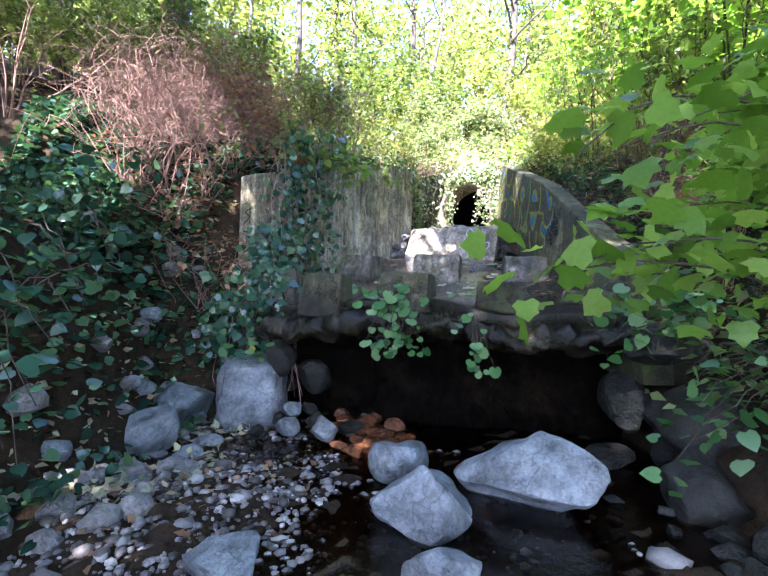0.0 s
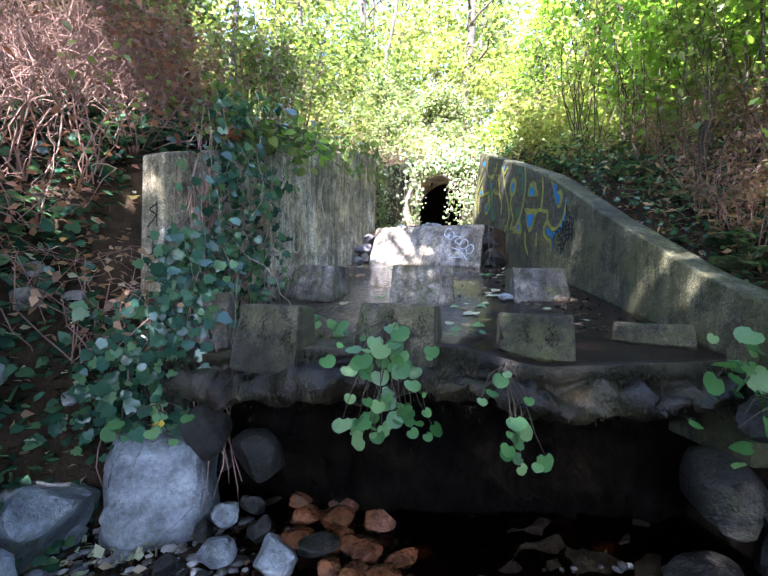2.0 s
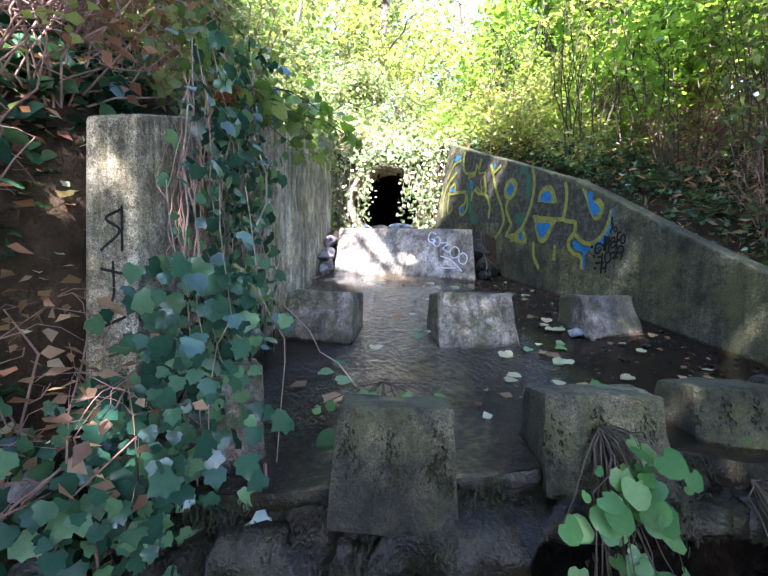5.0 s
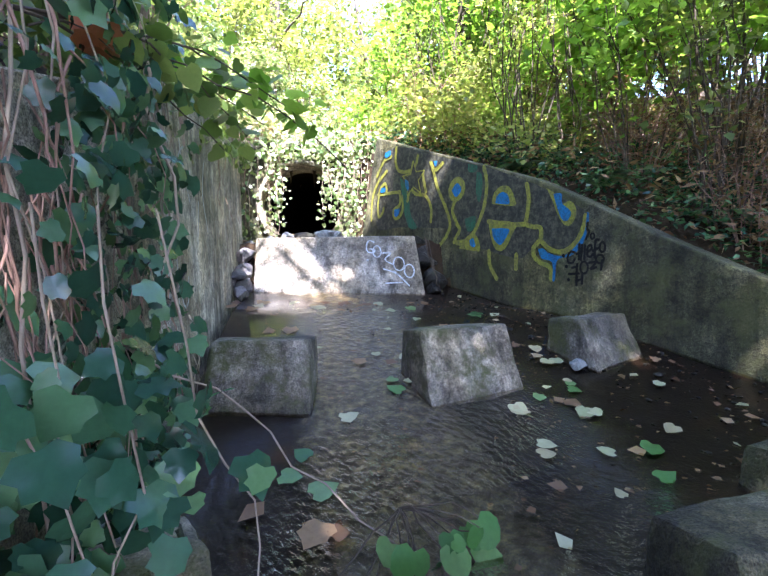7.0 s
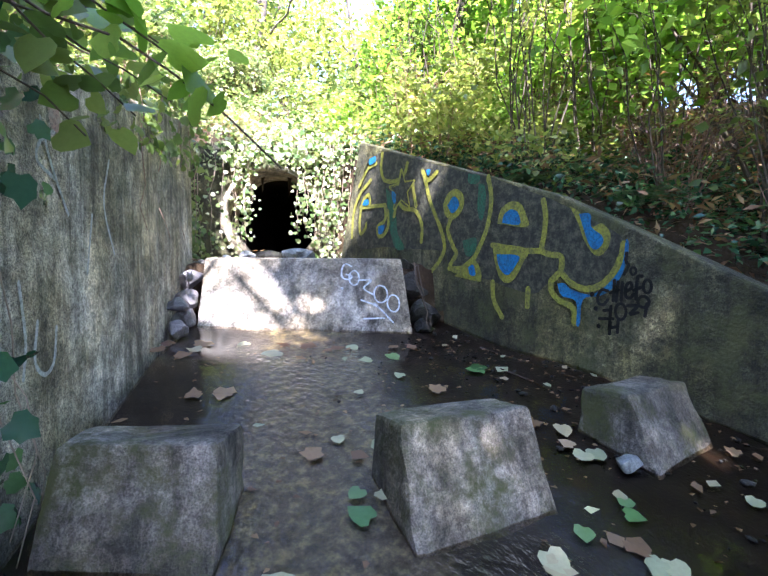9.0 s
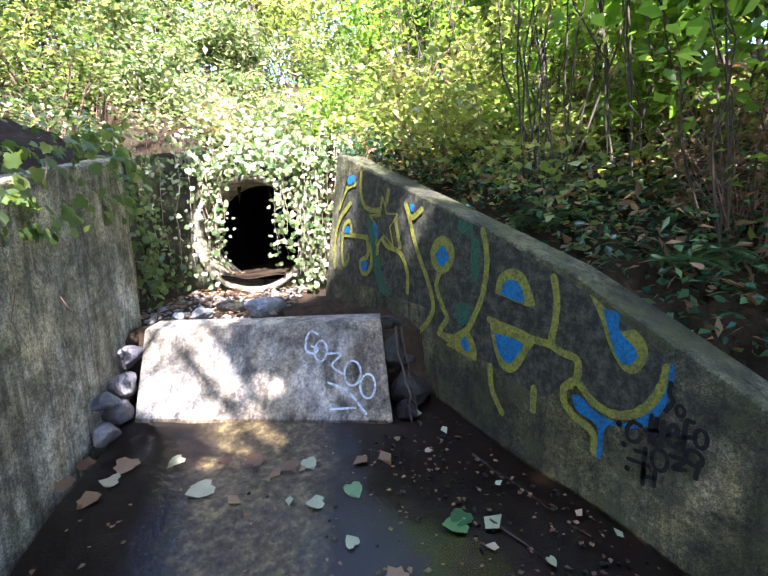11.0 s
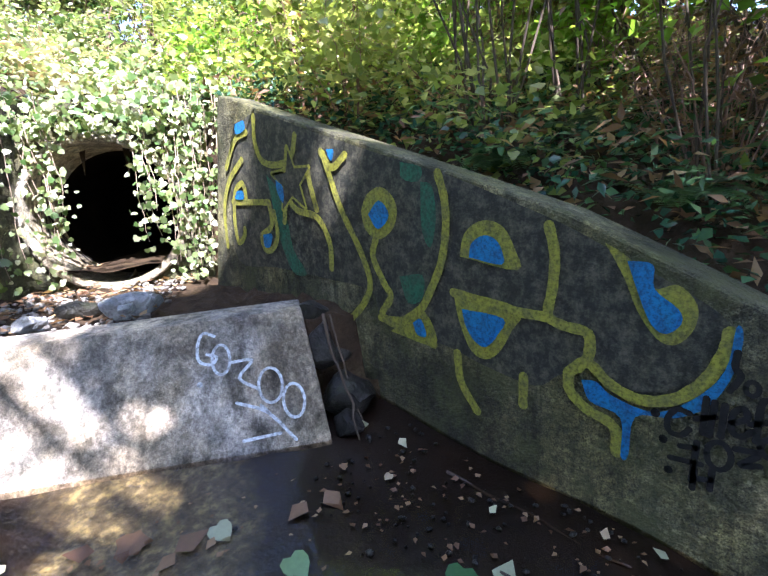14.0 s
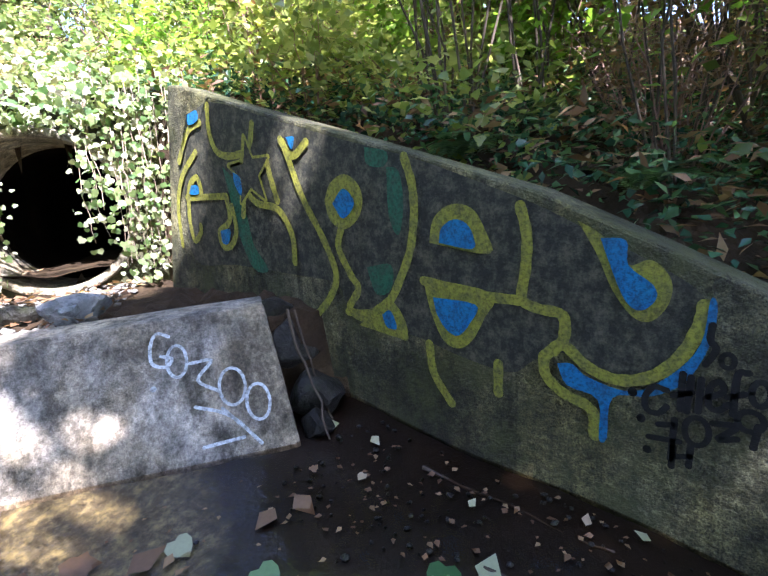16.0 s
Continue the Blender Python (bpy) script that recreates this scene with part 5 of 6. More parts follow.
for k in range(12):
    x, y = rg.uniform(-4.2, -1.9), rg.uniform(5.8, 8.4)
    shrub((x, y), rg.uniform(0.9, 1.9), rg.uniform(0.6, 1.0), 7, 520, 0.075, LIME if k % 3 else GREEN, TWIG, "lime-leaved shrub among dry twigs on the earth bank", group="leafy shrubs among the twigs", seed=1330 + k, low=0.2, thick=0.006)
for k in range(20):
    x, y = rg.uniform(2.8, 5.6), rg.uniform(6.4, 11.0)
    shrub((x, y), rg.uniform(0.7, 1.6), rg.uniform(0.5, 0.9), 6, 620, 0.08, LIME if k % 3 else MAPLE, TWIG, "lime-green leafy shrub in the sun behind the mural wall", group="sunlit shrubs behind the wall", seed=1290 + k, low=0.1, thick=0.006)


# low leaves and litter that cover the banks
def cover(name, n, x0, x1, y0, y1, size, mat, shape, label, seed, lift=(0.0, 0.25), inside=False):
    rg = np.random.default_rng(seed)
    x, y = rg.uniform(x0, x1, n), rg.uniform(y0, y1, n)
    xl = np.where(y < 4.5, -1.72, -1.90 + 0.484 * (np.minimum(y, 9.4) - 4.5))
    xr = np.where(y < 3.3, 2.6, 2.58)
    ok = ((x < xl) | (x > xr) | (y > 10.3)) if not inside else np.ones(n, bool)
    x, y = x[ok], y[ok]
    z = land(x, y) + rg.uniform(*lift, len(x))
    m = len(x)
    ob = leaves(name, np.stack([x, y, z], -1), scatter_dirs(m, 0.0, rg), up_faces(m, 0.55, rg), rg.uniform(0.6, 1.3, m) * size, shape, mat)
    return tagged(ob, label, "leaves", kind="stuff")


cover("leaf_litter", 9000, -6, 9, -2, 13, 0.075, DRY, OVAL, "dry brown leaf litter on the banks", 11, (0.0, 0.03))
cover("ground_ivy", 2600, -4.2, -1.5, -0.5, 3.9, 0.09, IVY, HEART, "dark green ivy in patches on the brown earth bank", 18, (0.0, 0.2))
cover("ground_ivy", 7000, -4.2, -1.5, 3.9, 6.5, 0.09, IVY, HEART, "dark green ivy carpeting the earth bank", 12, (0.0, 0.22))
cover("ground_ivy", 16000, 2.5, 6.5, 0.0, 9.8, 0.06, IVY, OVAL, "dark green low plants on the shaded bank", 13, (0.0, 0.25))
cover("tall_grass", 12000, 2.6, 7.0, 1.5, 10.5, 0.075, FERN, LONG, "thin dark green grasses and fern tips on the shaded bank", 16, (0.0, 0.4))
cover("leaf_litter", 7000, 2.6, 7.0, 1.5, 10.5, 0.10, DRY, LONG, "withered pale grass stalks on the shaded bank", 17, (0.0, 0.35))
cover("ground_cover", 9000, 2.65, 6.5, 6.2, 11.5, 0.075, LIME, OVAL, "lime-green low leaves in the sun behind the mural wall", 27, (0.05, 0.55))
# added pale grass: its colour stands in for strong sunlight on the bank
cover("dry_grass", 7000, 1.6, 4.8, 10.4, 14.5, 0.16, PALE, LONG, "pale grass added to brighten the sunlit bank behind the culvert", 19, (0.0, 0.3))
cover("ground_cover", 15000, -2, 8, 9.6, 15, 0.075, SUN_PAINTED, OVAL, "sunlit low leaves on the bank over the culvert", 14, (0.0, 0.4))
def before_pipe(rg, n):
    a, b = rg.uniform(-1.7, 0.0, n), rg.uniform(-0.65, 0.65, n)
    return PC[None] + AX[None] * a[:, None] + SD[None] * b[:, None] + np.array((0, 0, -0.63))


pebbles("gravel", 420, before_pipe, 0.04, GRAVEL, "pale gravel and silt washed out of the culvert", 6)
rg = np.random.default_rng(404)
at = before_pipe(rg, 240) + np.array((0, 0, 0.03))
tagged(leaves("leaf_litter", at, scatter_dirs(240, 0.0, rg) * np.array((1, 1, 0.2)), up_faces(240, 0.3, rg), rg.uniform(0.03, 0.09, 240), OVAL, DRY), "dry brown leaves strewn before the culvert", "leaves", kind="stuff")
cover("leaf_litter", 1600, -3.4, -1.7, 4.6, 6.4, 0.06, RUST_LEAF, OVAL, "withered reddish leaves on the earth bank", 26, (0.0, 0.22))
cover("leaf_litter", 700, -2.4, -1.2, 2.2, 4.9, 0.075, PALE, OVAL, "pale fallen leaves among the stones below the bank", 25, (0.02, 0.08), True)
cover("leaf_litter", 260, -2.0, -0.4, 0.5, 4.2, 0.06, DRY, OVAL, "dry leaves strewn over the gravel", 15, (0.02, 0.05), True)


# ---------------------------------------------------------------- ivy
def vine_of(paths, mat, parent, name="vine"):
    for p in paths:
        v, t = tubes([p], 5)
        tri_mesh(name, v, t, mat, parent, smooth=True)


def ivy_patch(label, at, face, size, n_single, paths, seed, mat=IVY, vine_mat=VINE, shape=LOBED):
    """Ivy: vines, single leaves nearest the path and a joined rest."""
    rg = np.random.default_rng(seed)
    ob = empty("ivy", label, "ivy", (0, 0, 0))
    vine_of(paths, vine_mat, ob)
    n = len(at)
    way = np.stack([rg.normal(0, 0.6, n), rg.normal(0, 0.6, n), -np.abs(rg.normal(0.7, 0.4, n))], -1)
    fc = face + rg.normal(0, 0.38, (n, 3))
    sz = size * rg.uniform(0.55, 1.25, n)
    k = min(n_single, n)
    leaf_pieces(at[:k], way[:k], fc[:k], sz[:k], shape, mat, ob)
    if n > k:
        leaves("leaves", at[k:], way[k:], fc[k:], sz[k:], shape, mat, ob)
    return ob


LN3 = np.array((LN[0], LN[1], 0))
def on_wall(d, z, off):
    return np.array((LW_A[0] + ld[0] * d + LN[0] * off, LW_A[1] + ld[1] * d + LN[1] * off, z))

# ivy down the inner face and over the top of the grey wall's end
rg = np.random.default_rng(21)
pts = []
while len(pts) < 520:
    d, z = rg.normal(0.85, 0.42), rg.uniform(1.05, 3.5)
    if d < 0.12 or d > 1.9 or z > 2.75 + 0.3 * d + 0.35:
        continue
    if z > 1.8 and d < 0.38:
        continue
    pts.append(on_wall(d, z, rg.uniform(0.03, 0.20)))
pts = np.array(pts)
paths = []
for k in range(12):
    d = rg.uniform(0.35, 1.5)
    paths.append(bow(on_wall(d, 2.85 + 0.3 * d + 0.1, 0.06), on_wall(d + rg.normal(-0.05, 0.2), rg.uniform(0.9, 1.7), rg.uniform(0.03, 0.16)), 0, 0.0035, 0.002, 9, 0.045, rg))
paths.append(bow(on_wall(0.30, 2.80, 0.07), on_wall(0.02, 0.95, 0.22), 0, 0.005, 0.004, 10, 0.02, rg))
paths.append(bow(on_wall(1.10, 3.20, 0.10), on_wall(0.75, 2.2, 0.22), 0, 0.008, 0.005, 8, 0.02, rg))
paths.append(bow(on_wall(0.70, 1.90, 0.15), (-0.35, 4.55, 1.30), 0.0, 0.004, 0.003, 9, 0.03, rg))
ivy_patch("dark green ivy with pale vines hanging down a concrete wall", pts, LN3, 0.085, 240, paths, 31)

n = 210
at = np.stack([rg.normal(-1.20, 0.16, n), rg.normal(4.56, 0.12, n), rg.uniform(1.25, 2.0, n)], -1)
ivy_patch("large glossy ivy leaves at the end of the concrete wall", at, np.array((0.3, -0.75, 0.6)), 0.082, 210, [bow((-1.3 + 0.1 * k, 4.5, 2.3), (-1.25 + 0.12 * k, 4.4, 1.1), 0, 0.003, 0.002, 9, 0.04, rg) for k in range(4)], 37)

rg = np.random.default_rng(221)
n = 300
d_, z_ = np.abs(rg.normal(0.42, 0.30, n)) + 0.06, rg.uniform(0.95, 2.75, n)
at = np.array([on_wall(d, z, rg.uniform(0.06, 0.26)) for d, z in zip(d_, z_)])
paths = []
for k in range(70):
    d = 0.12 + abs(rg.normal(0.35, 0.3))
    hi = rg.uniform(1.5, 2.9)
    paths.append(bow(on_wall(d, hi, rg.uniform(0.02, 0.14)), on_wall(d + rg.normal(0.0, 0.10), hi - rg.uniform(0.3, 1.1), rg.uniform(0.02, 0.22)), 0, rg.uniform(0.002, 0.006), 0.0015, 8, 0.02, rg))
ivy_patch("thick ivy with brown hanging roots on the wall's inner face", at, LN3 + np.array((0, -0.3, 0.25)), 0.078, 120, paths, 41, vine_mat=TWIG)
rg = np.random.default_rng(222)

# green mass over the wall top
n = 900
c = rg.normal(0, 1, (n, 3)) * np.array((0.26, 0.26, 0.2))
top = np.array([on_wall(d, 3.02 + 0.14 * d, -0.38) for d in rg.uniform(0.8, 2.6, n)]) + c
ivy_patch("green ivy heaped over the top of the grey wall", top, np.array((0.1, -0.2, 1.0)), 0.08, 0, [bow(on_wall(1.0, 3.0, -0.2), on_wall(2.6, 3.5, -0.1), 0.1, 0.01, 0.005, 9, 0.04, rg)], 32, GREEN, TWIG, HEART)

n = 330
dd_ = rg.uniform(2.5, 4.7, n)
at = np.array([on_wall(d, float(lw_top(np.array(d))) + rg.uniform(-0.5, 0.25) * (0.4 + 0.3 * (d - 2.5)), rg.uniform(-0.1, 0.12)) for d in dd_])
ivy_patch("sunlit ivy trailing over the far end of the grey wall", at, LN3 + np.array((0, 0, 0.5)), 0.075, 150, [bow(on_wall(d, 3.6, 0.03), on_wall(d + 0.1, 2.6, 0.05), 0, 0.004, 0.002, 9, 0.03, rg) for d in (3.0, 3.5, 4.0, 4.3)], 38, GREEN, TWIG)

# ivy cascading from the foot of the wall over bare roots
n = 430
f = rg.uniform(0, 1, n)
at = np.stack([-1.40 + rg.normal(0, 0.20, n) - 0.10 * f, 4.40 - 0.25 * f + rg.normal(0, 0.10, n), 1.50 - 0.95 * f + rg.normal(0, 0.05, n)], -1)
paths = []
for k in range(30):
    a = (-1.35 + rg.normal(0.15, 0.22), 4.42 + rg.normal(0, 0.06), rg.uniform(0.75, 1.2))
    paths.append(bow(a, (a[0] + rg.normal(0.12, 0.12), a[1] - rg.uniform(0.1, 0.3), rg.uniform(0.05, 0.4)), 0.02, 0.007, 0.003, 8, 0.02, rg))
ivy_patch("ivy cascading over brown hanging roots below the wall", at, np.array((0.2, -0.9, 0.5)), 0.085, 230, paths, 33, vine_mat=TWIG)

# ivy curtain round the culvert mouth
n = 0
strands, at = [], []
SPOTS = (-0.72, -0.62, 0.52, 0.63, 0.70, 0.76, 0.84, 0.92, 1.0, -0.50, -0.44, -0.40, -0.36, -0.33, -0.28, 0.40, 0.46, 0.50, 0.55, 0.60, 0.66, 0.72, 0.80, 0.88, 0.95, 1.05, 1.15, -0.92, -1.0, -1.1, -1.2)
for k, at_s in enumerate(SPOTS):
    s = at_s + rg.normal(0, 0.02)
    z0, z1 = 4.0 + rg.normal(0, 0.1), rg.uniform(2.5, 3.1)
    if abs(s) < 0.2:
        z1 = 3.5
    a = PC + SD * s - AX * 0.16
    b = PC + SD * (s + rg.normal(0, 0.06)) - AX * rg.uniform(0.14, 0.28)
    st = bow((a[0], a[1], z0), (b[0], b[1], z1), 0, 0.005, 0.002, 10, 0.02, rg)
    strands.append(st)
    for p, _ in st:
        for _ in range(4):
            at.append(np.array(p) + rg.normal(0, 0.06, 3))
ivy_patch("sunlit ivy curtain hanging round the culvert mouth", np.array(at), np.array((-0.5, -0.8, 0.35)), 0.05, 290, strands, 34, SUN_PAINTED, VINE, LOBED)
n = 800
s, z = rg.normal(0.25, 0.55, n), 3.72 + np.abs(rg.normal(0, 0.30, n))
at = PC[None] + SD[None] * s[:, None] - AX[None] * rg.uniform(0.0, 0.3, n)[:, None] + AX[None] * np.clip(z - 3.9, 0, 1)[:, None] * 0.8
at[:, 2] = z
ivy_patch("thick sunlit ivy on the bank over the culvert", at, np.array((-0.4, -0.6, 0.7)), 0.062, 60, [], 35, SUN_PAINTED, VINE, LOBED)
n = 900
at = np.stack([rg.uniform(-0.1, 1.25, n), rg.uniform(8.9, 10.4, n), np.zeros(n)], -1)
at[:, 2] = rg.uniform(2.5, 4.0, n)
at[:, 0] = 0.55 + 0.25 * (at[:, 1] - 8.9) + 0.25 * rg.normal(0, 0.5, n) - 0.2 * (at[:, 2] - 2.5)
ivy_patch("ivy on the earth bank beside the culvert", at, np.array((0.6, -0.6, 0.5)), 0.065, 60, [], 36, GREEN)


# ---------------------------------------------------------------- smaller plants
def creeper(place, leaves_at, size, label):
    ob = empty("creeping_plant", label, "plant", place)
    rg = np.random.default_rng(int(abs(place[0] * 100)))
    paths = [bow((0, 0.12, 0.15), p, 0.03, 0.004, 0.002, 6, 0.01, rg) for p in leaves_at[::2]]
    vine_of(paths, STEM, ob, "stalk")
    n = len(leaves_at)
    leaf_pieces(np.array(leaves_at), np.stack([rg.normal(0, 0.5, n), rg.normal(-0.5, 0.3, n), -np.abs(rg.normal(0.6, 0.3, n))], -1), np.array((0, -0.75, 0.65)) + rg.normal(0, 0.25, (n, 3)), size * rg.choice((0.5, 0.75, 0.95, 1.25), n) * rg.uniform(0.85, 1.15, n), ROUND, CREEP, ob)
    return ob


CREEP = leaf_material("creeper_leaf", (0.03, 0.11, 0.03), (0.08, 0.21, 0.06), (0.19, 0.31, 0.13), 0.35, 0.4)
rg = np.random.default_rng(77)
def bunch(n, w, h):
    return [(rg.normal(0, w), rg.normal(-0.06, 0.05), rg.uniform(-h, 0.16)) for _ in range(n)]
creeper((0.20, 3.60, 1.24), bunch(78, 0.14, 0.50), 0.072, "light green round-leaved creeper on the broken ledge")
creeper((0.86, 3.44, 1.00), bunch(20, 0.08, 0.34), 0.07, "small light green creeper hanging from the ledge")
creeper((2.05, 3.12, 1.28), bunch(16, 0.16, 0.12), 0.09, "pale green leaves over a slanting rock")
creeper((-0.30, 4.52, 1.22), bunch(30, 0.17, 0.10), 0.085, "light green leaves beside the mossy block")
creeper((-1.25, 3.95, 0.66), bunch(9, 0.12, 0.05), 0.06, "small bright leaves at the boulder's foot")


def fern(place, n, long, label, seed, z=None):
    rg = np.random.default_rng(seed)
    z = float(land(*place)) if z is None else z
    ob = empty("fern", label, "fern", (*place, z), "ferns on the bank")
    for k in range(n):
        a = rg.uniform(0, 6.28)
        end = np.array((math.cos(a) * long, math.sin(a) * long, rg.uniform(0.05, 0.35) * long))
        rib = bow((0, 0, 0), end, 0.22 * long, 0.004, 0.001, 12, 0.004, rg)
        pts = np.array([p for p, _ in rib])
        fr = tubes([rib], 4)
        tg = unit(np.gradient(pts, axis=0))
        side = unit(np.cross(tg, np.array((0, 0, 1.0))))
        at, way, size = [], [], []
        for i in np.linspace(1, 10.9, 26):
            j, f = int(i), i - int(i)
            p = pts[j] + (pts[min(j + 1, 11)] - pts[j]) * f
            for sg in (-1, 1):
                at.append(p)
                way.append(side[j] * sg + tg[j] * 0.35)
                size.append(0.28 * long * math.sin(math.pi * (0.12 + 0.86 * i / 12)))
        nn = len(at)
        base = leaves("frond", at, way, np.tile((0, 0, 1.0), (nn, 1)) + rg.normal(0, 0.1, (nn, 3)), size, LONG, FERN, ob, kind="")
    return ob


for k, (x, y) in enumerate(((2.85, 6.6), (3.2, 7.3), (3.05, 5.8), (3.6, 6.4), (2.8, 4.35), (2.75, 4.0), (3.3, 4.9))):
    fern((x, y), 9, 0.36, "dark green fern behind the mural wall", 600 + k)


# overhanging branches with large leaves near the path
def branch(name, paths, n, size, mat, label, seed, shape=LOBED, spread=0.10, lo=2):
    rg = np.random.default_rng(seed)
    ob = empty(name, label, "branch", (0, 0, 0))
    vine_of(paths, STEM, ob, "twig")
    pts = np.array([p for path in paths for p, _ in path[lo:]])
    at = pts[rg.integers(0, len(pts), n)] + rg.normal(0, spread, (n, 3))
    way, fc, sz = scatter_dirs(n, 0.35, rg), up_faces(n, 0.6, rg), size * rg.uniform(0.6, 1.25, n)
    k = min(n, 100)
    leaf_pieces(at[:k], way[:k], fc[:k], sz[:k], shape, mat, ob)
    if n > k:
        leaves("leaves", at[k:], way[k:], fc[k:], sz[k:], shape, mat, ob)
    return ob


rg = np.random.default_rng(191)
branch("bramble", [bow((-3.0, 2.6 + 0.25 * k, 1.2 + 0.1 * k), (-1.95 - 0.05 * k, 2.0 + 0.3 * k, 0.45 + 0.24 * k), 0.35, 0.008, 0.003, 10, 0.04, rg) for k in range(8)], 260, 0.105, IVY, "bramble with dark green leaves arching from the earth bank", 194, HEART, 0.17, 1)
branch("bramble", [bow((-3.2, 3.4 + 0.2 * k, 2.0), (-2.15 - 0.06 * k, 3.0 + 0.25 * k, 1.25 + 0.14 * k), 0.40, 0.008, 0.003, 10, 0.04, rg) for k in range(8)], 280, 0.09, IVY, "dark green bramble crowding the top of the earth bank", 195, HEART, 0.19, 1)
branch("low_shrub", [bow((3.1, 2.2 + 0.25 * k, 1.0), (1.95 + 0.08 * k, 2.2 + 0.2 * k, 0.72 + 0.06 * k), 0.12, 0.007, 0.003, 9, 0.03, rg) for k in range(6)], 130, 0.10, GREEN, "leafy shoots drooping from the bank over dark boulders", 196, OVAL, 0.13, 2)
branch("low_shrub", [bow((3.1, 1.6 + 0.25 * k, 1.4), (2.05 + 0.10 * k, 1.7 + 0.2 * k, 1.15 + 0.06 * k), 0.15, 0.007, 0.003, 9, 0.03, rg) for k in range(6)], 150, 0.10, MAPLE, "lime leafy shoots leaning from the bank", 197, OVAL, 0.14, 2)
branch("low_shrub", [bow((2.75, 3.1, 1.25), (1.75 + 0.12 * k, 2.95 + 0.05 * k, 0.98 + 0.05 * k), 0.10, 0.006, 0.003, 8, 0.02, rg) for k in range(5)], 80, 0.10, CREEP, "broad green leaves spreading over the slanting rock", 198, HEART, 0.11, 2)
branch("low_shrub", [bow((2.7, 2.3, 0.9), (1.75 + 0.12 * k, 2.1 + 0.08 * k, 0.45 + 0.10 * k), 0.12, 0.006, 0.003, 8, 0.02, rg) for k in range(5)], 70, 0.10, CREEP, "broad green leaves drooping over dark boulders", 199, HEART, 0.11, 3)
rg = np.random.default_rng(91)
branch("maple_branch", [bow((2.9, 1.9, 1.3), (0.52 + 0.20 * k, 1.00 + 0.10 * k, 1.36 + 0.09 * k), 0.12, 0.012, 0.003, 10, 0.03, rg) for k in range(6)], 230, 0.115, MAPLE, "lime maple branch hanging over the creek", 92, spread=0.12, lo=4)
branch("maple_branch", [bow((2.9, 1.9, 2.3), (0.72 + 0.20 * k, 1.05 + 0.09 * k, 1.78 + 0.10 * k), 0.10, 0.012, 0.003, 10, 0.03, rg) for k in range(6)], 230, 0.115, MAPLE, "lime maple branch high over the creek", 97, spread=0.12, lo=4)
branch("maple_branch", [bow((3.4, 3.0, 1.8), (1.9 + 0.15 * k, 2.2 + 0.2 * k, 1.9 + 0.15 * k), 0.15, 0.012, 0.003, 10, 0.03, rg) for k in range(6)], 240, 0.10, MAPLE, "lime maple branch arching from the bank", 93, spread=0.16, lo=3)
branch("bramble", [bow((-2.6, 2.2 + 0.1 * k, 1.0), (-1.62 - 0.08 * k, 1.5 + 0.26 * k, 0.25 + 0.2 * k), 0.25, 0.007, 0.003, 10, 0.03, rg) for k in range(7)], 90, 0.11, IVY, "bramble with dark blue-green leaves beside the gravel", 94, HEART, 0.12)
branch("leafy_branch", [bow(on_wall(1.3, 3.2, -0.1), (-0.20, 5.50, 2.90), 0.12, 0.006, 0.003, 9, 0.02, rg), bow(on_wall(1.3, 3.2, -0.1), (0.0, 5.40, 2.62), 0.05, 0.006, 0.003, 9, 0.02, rg)], 34, 0.11, MAPLE, "drooping green branch over the grey wall", 95, HEART, 0.05)
branch("leafy_branch", [bow(on_wall(0.6, 2.95, -0.1), on_wall(1.5 + 0.2 * k, 2.75 + 0.13 * k, 0.35 + 0.08 * k), 0.10, 0.006, 0.003, 9, 0.02, rg) for k in range(4)], 60, 0.10, GREEN, "green leafy shoots hanging over the grey wall", 98, HEART, 0.07)
branch("russet_leaves", [bow(on_wall(0.5, 2.85, 0.0), on_wall(0.75, 2.9, 0.12), 0.05, 0.004, 0.002, 5, 0.01, rg)], 5, 0.12, RUSSET, "withered russet leaves on top of the grey wall", 96, LOBED, 0.05, 1)


# ---------------------------------------------------------------- fallen leaves and sticks
def fallen(x, y, z, size, mat, shape, label, seed, normal=(0, 0, 1)):
    rg = np.random.default_rng(seed)
    a = rg.uniform(0, 6.28)
    mesh = bpy.data.meshes.new("fallen_leaf")
    pts = [(p[0] * size, (p[1] - 0.45) * size, p[2] * size * rg.uniform(-1.6, 1.6) + 0.004) for p in shape[0]]
    mesh.from_pydata(pts, [], [tuple(int(i) for i in f) for f in shape[1]])
    ob = finish("fallen_leaf", mesh, mat, smooth=True)
    tilt = Vector(normal).to_track_quat("Z", "Y").to_matrix().to_4x4()
    ob.matrix_world = Matrix.Translation((x, y, z)) @ tilt @ Matrix.Rotation(a, 4, "Z")
    return tagged(ob, label, "leaf", "fallen leaves on the apron")


APN = (-0.10, -0.215, 1.0)
KINDS = ((PALE, HEART, "pale green fallen leaf on the wet apron"), (PALE, OVAL, "pale curled fallen leaf on the wet apron"), (DRY, LOBED, "brown withered fallen leaf on the wet apron"), (DRY, OVAL, "tan fallen leaf on the wet apron"), (CREEP, HEART, "green fallen leaf on the wet apron"))
